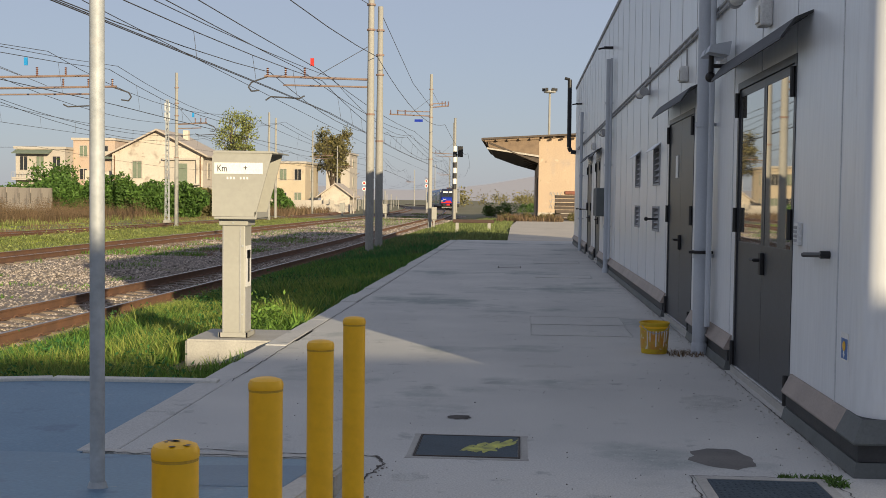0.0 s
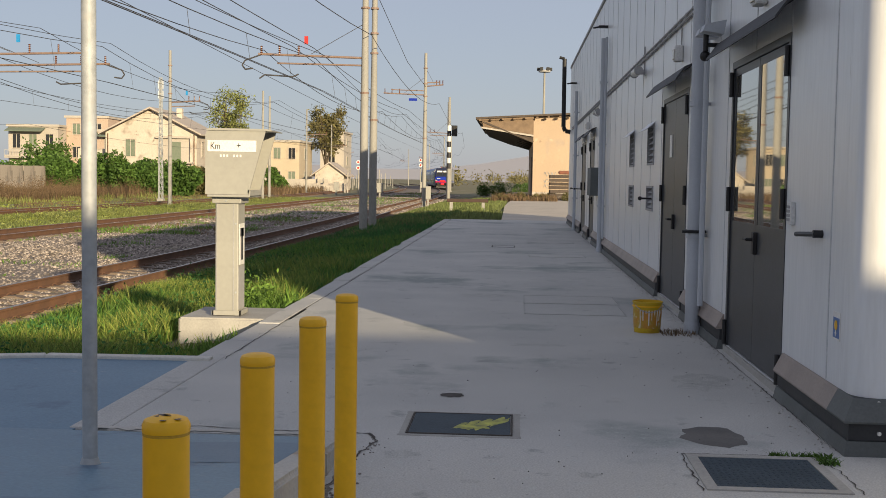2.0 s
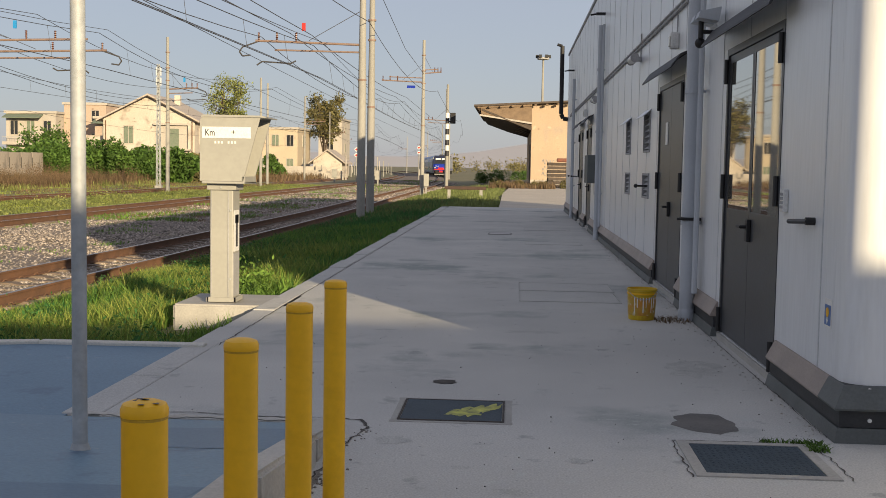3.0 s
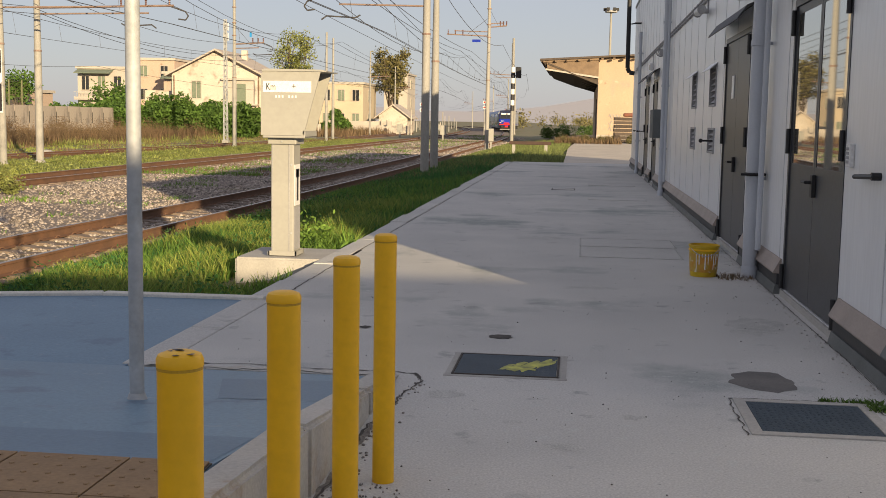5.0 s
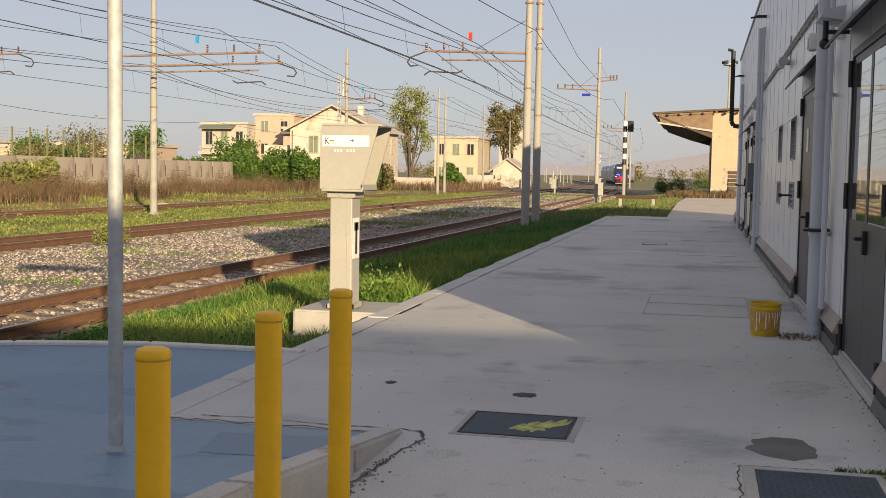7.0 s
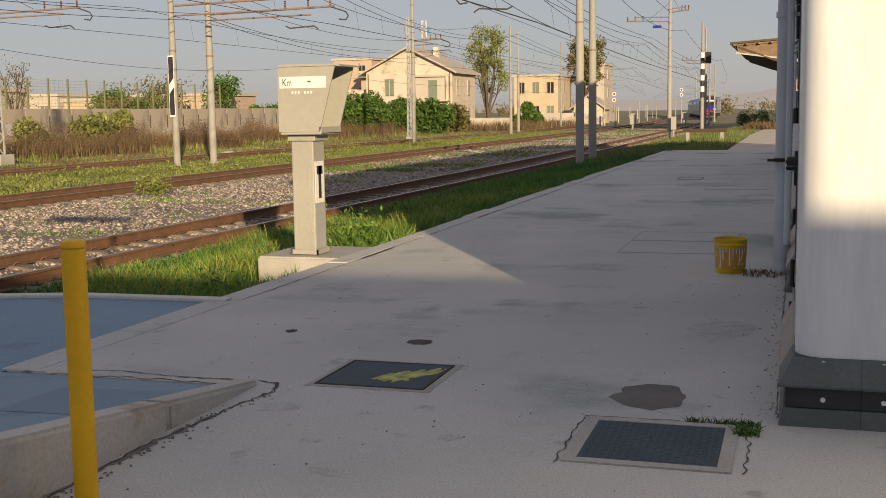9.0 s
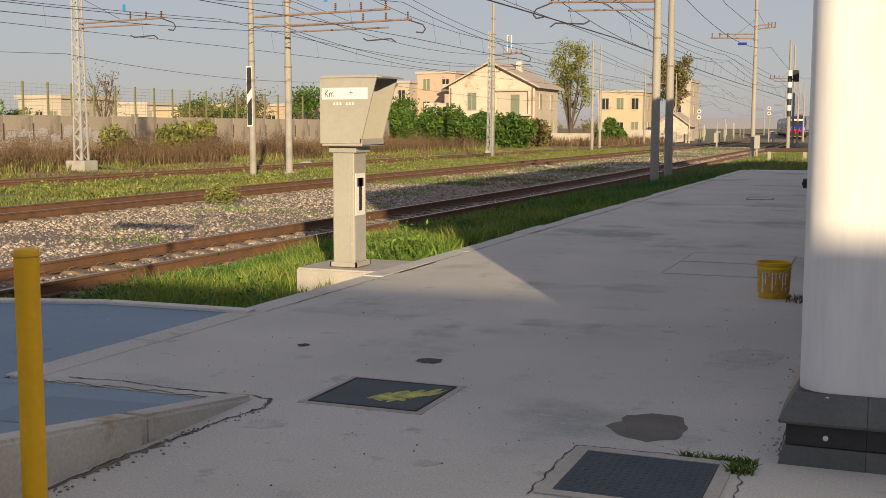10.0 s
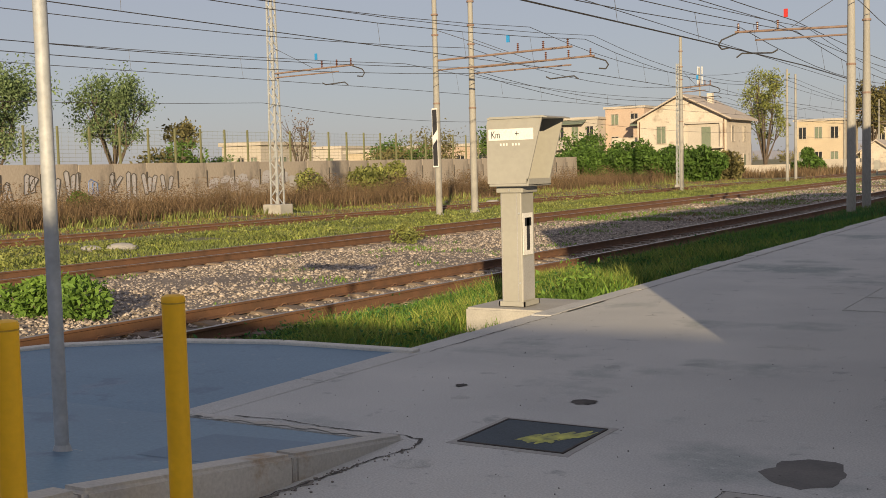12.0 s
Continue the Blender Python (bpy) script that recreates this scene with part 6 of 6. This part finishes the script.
def tree(x, y, h, r, n, size, material, label, trunk=.35, gap=.6, z=GZ):
    """Tapered trunk, forked limbs, and clumps of small leaves round the limb ends."""
    t = thing("tree", (x, y, z), label, "tree", "trees")
    b2 = BM()
    ends = []
    base = h * trunk
    tube(b2, [(0, 0, -.2), (.05 * h * .2, 0, base * .6), (0, .02 * h, base)], h * .022, 8)
    for k in range(9):
        a = k * 2.4
        e1 = Vector((math.cos(a) * r * .45, math.sin(a) * r * .45, base + (h - base) * (.25 + .06 * k)))
        rod(b2, (0, 0, base * (.8 + .03 * k)), e1, h * .011, 6, h * .006)
        for j in range(6):
            e2 = e1 + Vector((rng.uniform(-1, 1) * r * .5, rng.uniform(-1, 1) * r * .5, rng.uniform(.0, .35) * (h - base)))
            if e2.z > h:
                e2.z = h - rng.uniform(0, .1) * h
            rod(b2, e1, e2, h * .005, 5, h * .002)
            ends.append(e2)
    part("trunk", b2, M["bark"], t)
    c = np.array([tuple(e) for e in ends])
    rad = rng.uniform(.16, .34, len(c)) * r
    pick = rng.integers(0, len(c), n)
    d = rng.normal(size=(n, 3))
    d /= np.linalg.norm(d, axis=1)[:, None]
    p = c[pick] + rng.normal(size=(n, 3)) * (rad[pick] * (.5 + .25 * gap))[:, None]
    leaves("crown", p, size, material, t)
    return t


for k in range(18):
    bush(-51.5 + k * 1.06, 112.5 + 1.6 * math.sin(k * 2), GZ, 2.3, 2.3, 3.7 + .5 * math.sin(k * 1.7) - (.5 if k > 14 else 0), 2600, .21, M["leaf"], "hedge_bush", "large dark green ivy-like bush", "hedge before the house")
bush(-35.2, 122, GZ, 2.5, 2.5, 3.2, 2200, .24, M["leafdry"], label="sparse brown-green bush near the house")
bush(-32.2, 150, GZ, 2.2, 2, 3.2, 2200, .26, M["leaf"], label="dense dark green bush beside the pale house")
bush(-44.3, 71, GZ, 1.7, 2.2, 2.7, 3000, .18, M["leafpale"], label="pale green bush before the concrete wall")
bush(-44.6, 63, GZ, 1.2, 1.6, 1.9, 1500, .17, M["leafpale"], label="pale green bush before the concrete wall")
bush(-45, 44, GZ, .6, .7, 2.2, 900, .14, M["leaf"], label="small dark bush against the wall")
bush(-11.2, 13.6, GZ, .95, .6, .6, 3000, .06, M["grass"], label="leafy green weed growing beside the rails")
bush(-12.3, 13.8, GZ, .5, .4, .4, 900, .06, M["grass"], label="leafy green weed growing beside the rails")
bush(-14.69, 28.7, GZ, .42, .42, .6, 900, .05, M["leafpale"], label="small pale weed clump in the ballast")
field("cabinet_weeds", scatter(420, -3.5, -2.75, 13.75, 15.7), .18, .5, .032, .8, M["grass"], "tall leafy weeds beside the cabinet", "weeds")
field("weed_tuft", scatter(160, 1.45, 1.74, 7.01, 7.06), .02, .06, .009, 1.6, M["leaf"], "small weeds in the joint of the cover", "weeds", 0)
field("weed_tuft", scatter(160, 1.69, 1.8, 6.84, 7.05), .02, .07, .011, 1.6, M["leaf"], "small weeds in the joint of the cover", "weeds", 0)
field("weed_tuft", scatter(200, 1.5, 1.84, 12.0, 12.4), .02, .07, .008, 1.5, M["weeds"], "withered weeds at the wall foot", "weeds", 0)
for x, y, r in ((-.9, 88, .6), (.4, 89.5, .7), (1.5, 91, .75), (2.9, 93, .8), (4.3, 90, .75), (-2.9, 131, 1.15), (-1.6, 140, 1.3), (1.5, 160, 1.9)):
    bush(x, y, -.3, r, r, r * 1.15, 1800, .05 + .03 * r, M["leafdry"] if y > 85 and y < 100 else M["leaf"], label="scrubby bush at the end of the yard")
tree(-38.2, 152, 13, 2.9, 4200, .19, M["leafpale"], "thin olive tree beside the house", .12, .3)
tree(-33.3, 200, 13.5, 2.9, 6000, .28, M["leafdry"], "dense olive-brown round tree", .3)
tree(-55.5, 56, 8.6, 2.7, 8000, .12, M["leafsoft"], "sunlit green tree beyond the wall", .28, .15)
tree(-57, 47.5, 9.1, 3.2, 10000, .13, M["leafsoft"], "dense green tree beyond the wall", .2, .15)
tree(-56, 63, 5.8, 1.2, 900, .16, M["leafdry"], "narrow palm-like tree beyond the wall", .6)
tree(-54, 74, 6.4, 1.6, 350, .1, M["weeds"], "bare tree behind the fence", .3)
tree(-55, 96, 5.2, 3.4, 1600, .16, M["leafdry"], "brown shrubby tree behind the wall", .25)
tree(-66, 105, 5.0, 1.8, 900, .2, M["leaf"], "small green tree behind the wall", .4)
tree(-61.3, 120, 6.5, 2.2, 1200, .24, M["leaf"], "small green tree behind the wall", .4)
tree(-56.5, 135, 5.2, 3.0, 1800, .26, M["leaf"], "green tree before the pale houses", .3)
for k in range(26):
    x, y = -48 - 2.6 * (k % 9) - rng.uniform(0, 3), 26 + k * 3.2
    bush(x, y, GZ, 2.2, 2.4, 3.7 + .8 * math.sin(k * 2.1), 1300, .17, M["leaf"] if k % 3 else M["leafdry"], "scrub", "scrubby green and brown growth behind the wall", "scrub behind the wall")
far = []
for k in range(420):
    y = rng.uniform(320, 1300)
    x = rng.uniform(-.9, .3) * y * .75
    if not -.12 * y < x + 30 < .02 * y:
        far.append((x, y))
far = np.array(far)
pk = rng.integers(0, len(far), 34000)
dd = rng.normal(size=(34000, 3))
dd /= np.linalg.norm(dd, axis=1)[:, None]
pp = np.concatenate([far[pk], np.full((34000, 1), 2.0)], 1) + dd * rng.uniform(.5, 4.0, (34000, 1))
tagged(leaves("far_trees", pp, .5, M["leafdry"]), "far belt of hazy trees", "trees", kind="stuff")

# ---- loose ballast ----


def stones(name, xy, z, size, material, label):
    n = len(xy)
    o = np.array([[1, 0, 0], [-1, 0, 0], [0, 1, 0], [0, -1, 0], [0, 0, .7], [0, 0, -.7]], float)
    v = o[None] * (size * rng.uniform(.5, 1.4, (n, 1)))[:, :, None] * rng.uniform(.6, 1.3, (n, 6, 3))
    a = rng.uniform(0, 6.3, n)
    c, s = np.cos(a)[:, None], np.sin(a)[:, None]
    v = np.stack([v[:, :, 0] * c - v[:, :, 1] * s, v[:, :, 0] * s + v[:, :, 1] * c, v[:, :, 2]], 2)
    v += np.concatenate([xy, np.full((n, 1), z)], 1)[:, None]
    f = np.array([[0, 2, 4], [2, 1, 4], [1, 3, 4], [3, 0, 4], [2, 0, 5], [1, 2, 5], [3, 1, 5], [0, 3, 5]])
    ff = (np.arange(n)[:, None, None] * 6 + f[None]).reshape(-1, 3)
    return tagged(mesh_np(name, v.reshape(-1, 3), ff, material), label, "stones", kind="stuff")


pts = scatter(56000, -18.3, -6.8, 9, 62, 1.25)
mid = np.array([line_1(y) for y in pts[:, 1]])
pts = pts[(np.abs(np.abs(pts[:, 0] - mid) - .7525) > .1) & (np.abs(np.abs(pts[:, 0] + 16.4) - .7525) > .1)]
stones("ballast_stones", pts, RZ - .203, .038, M["stone"], "loose grey and whitish ballast stones")
stones("ballast_stones_pale", patchy(scatter(9000, -18.6, -9.6, 12, 62, 1.2), .4, .05), RZ - .19, .055, M["stone"], "larger pale ballast stones")
stones("ballast_stones_far", patchy(scatter(20000, -18.7, -6.8, 60, 150, 1.4), .2, -.15), RZ - .19, .085, M["stone"], "distant brownish ballast stones")
field("grass_in_ballast", patchy(scatter(26000, -15.9, -10.0, 40, 170, 1.3), .3, .05), .08, .25, .045, .8, M["grass"], "thin grass growing through the far ballast")
field("dry_in_ballast", patchy(scatter(16000, -16, -9.8, 40, 170, 1.3), .25, -.05), .06, .2, .05, .9, M["weeds"], "withered stalks in the far ballast", "weeds")
pw = np.stack([1.865 - np.abs(rng.normal(size=260)) * .05, rng.uniform(7.2, 24, 260)], 1)
stones("paint_flakes", pw, .003, .009, M["kerbwall"], "pale flakes and crumbs along the foot of the wall")
pb = scatter(260, -2.2, 1.8, 4.5, 14)
stones("grit", pb, .003, .005, M["patch"], "scattered grit on the concrete")
# flat white stones lying in the grass
for x, y, s in ((-4.9, 66, .5), (-4.6, 63, .35), (-4.4, 58, .4), (-4.9, 55, .3), (-27.9, 58, .35), (-21.5, 24.5, .45), (-22.2, 24.0, .3)):
    b2 = BM()
    bmesh.ops.create_icosphere(b2, subdivisions=2, radius=s, matrix=Matrix.Translation((x, y, -.5)) @ Matrix.Diagonal((1.2, .8, .35, 1)))
    single("pale_stone", b2, M["kerb"], "pale flat stone lying in the grass", "stone", "stones in the grass", smooth=True)
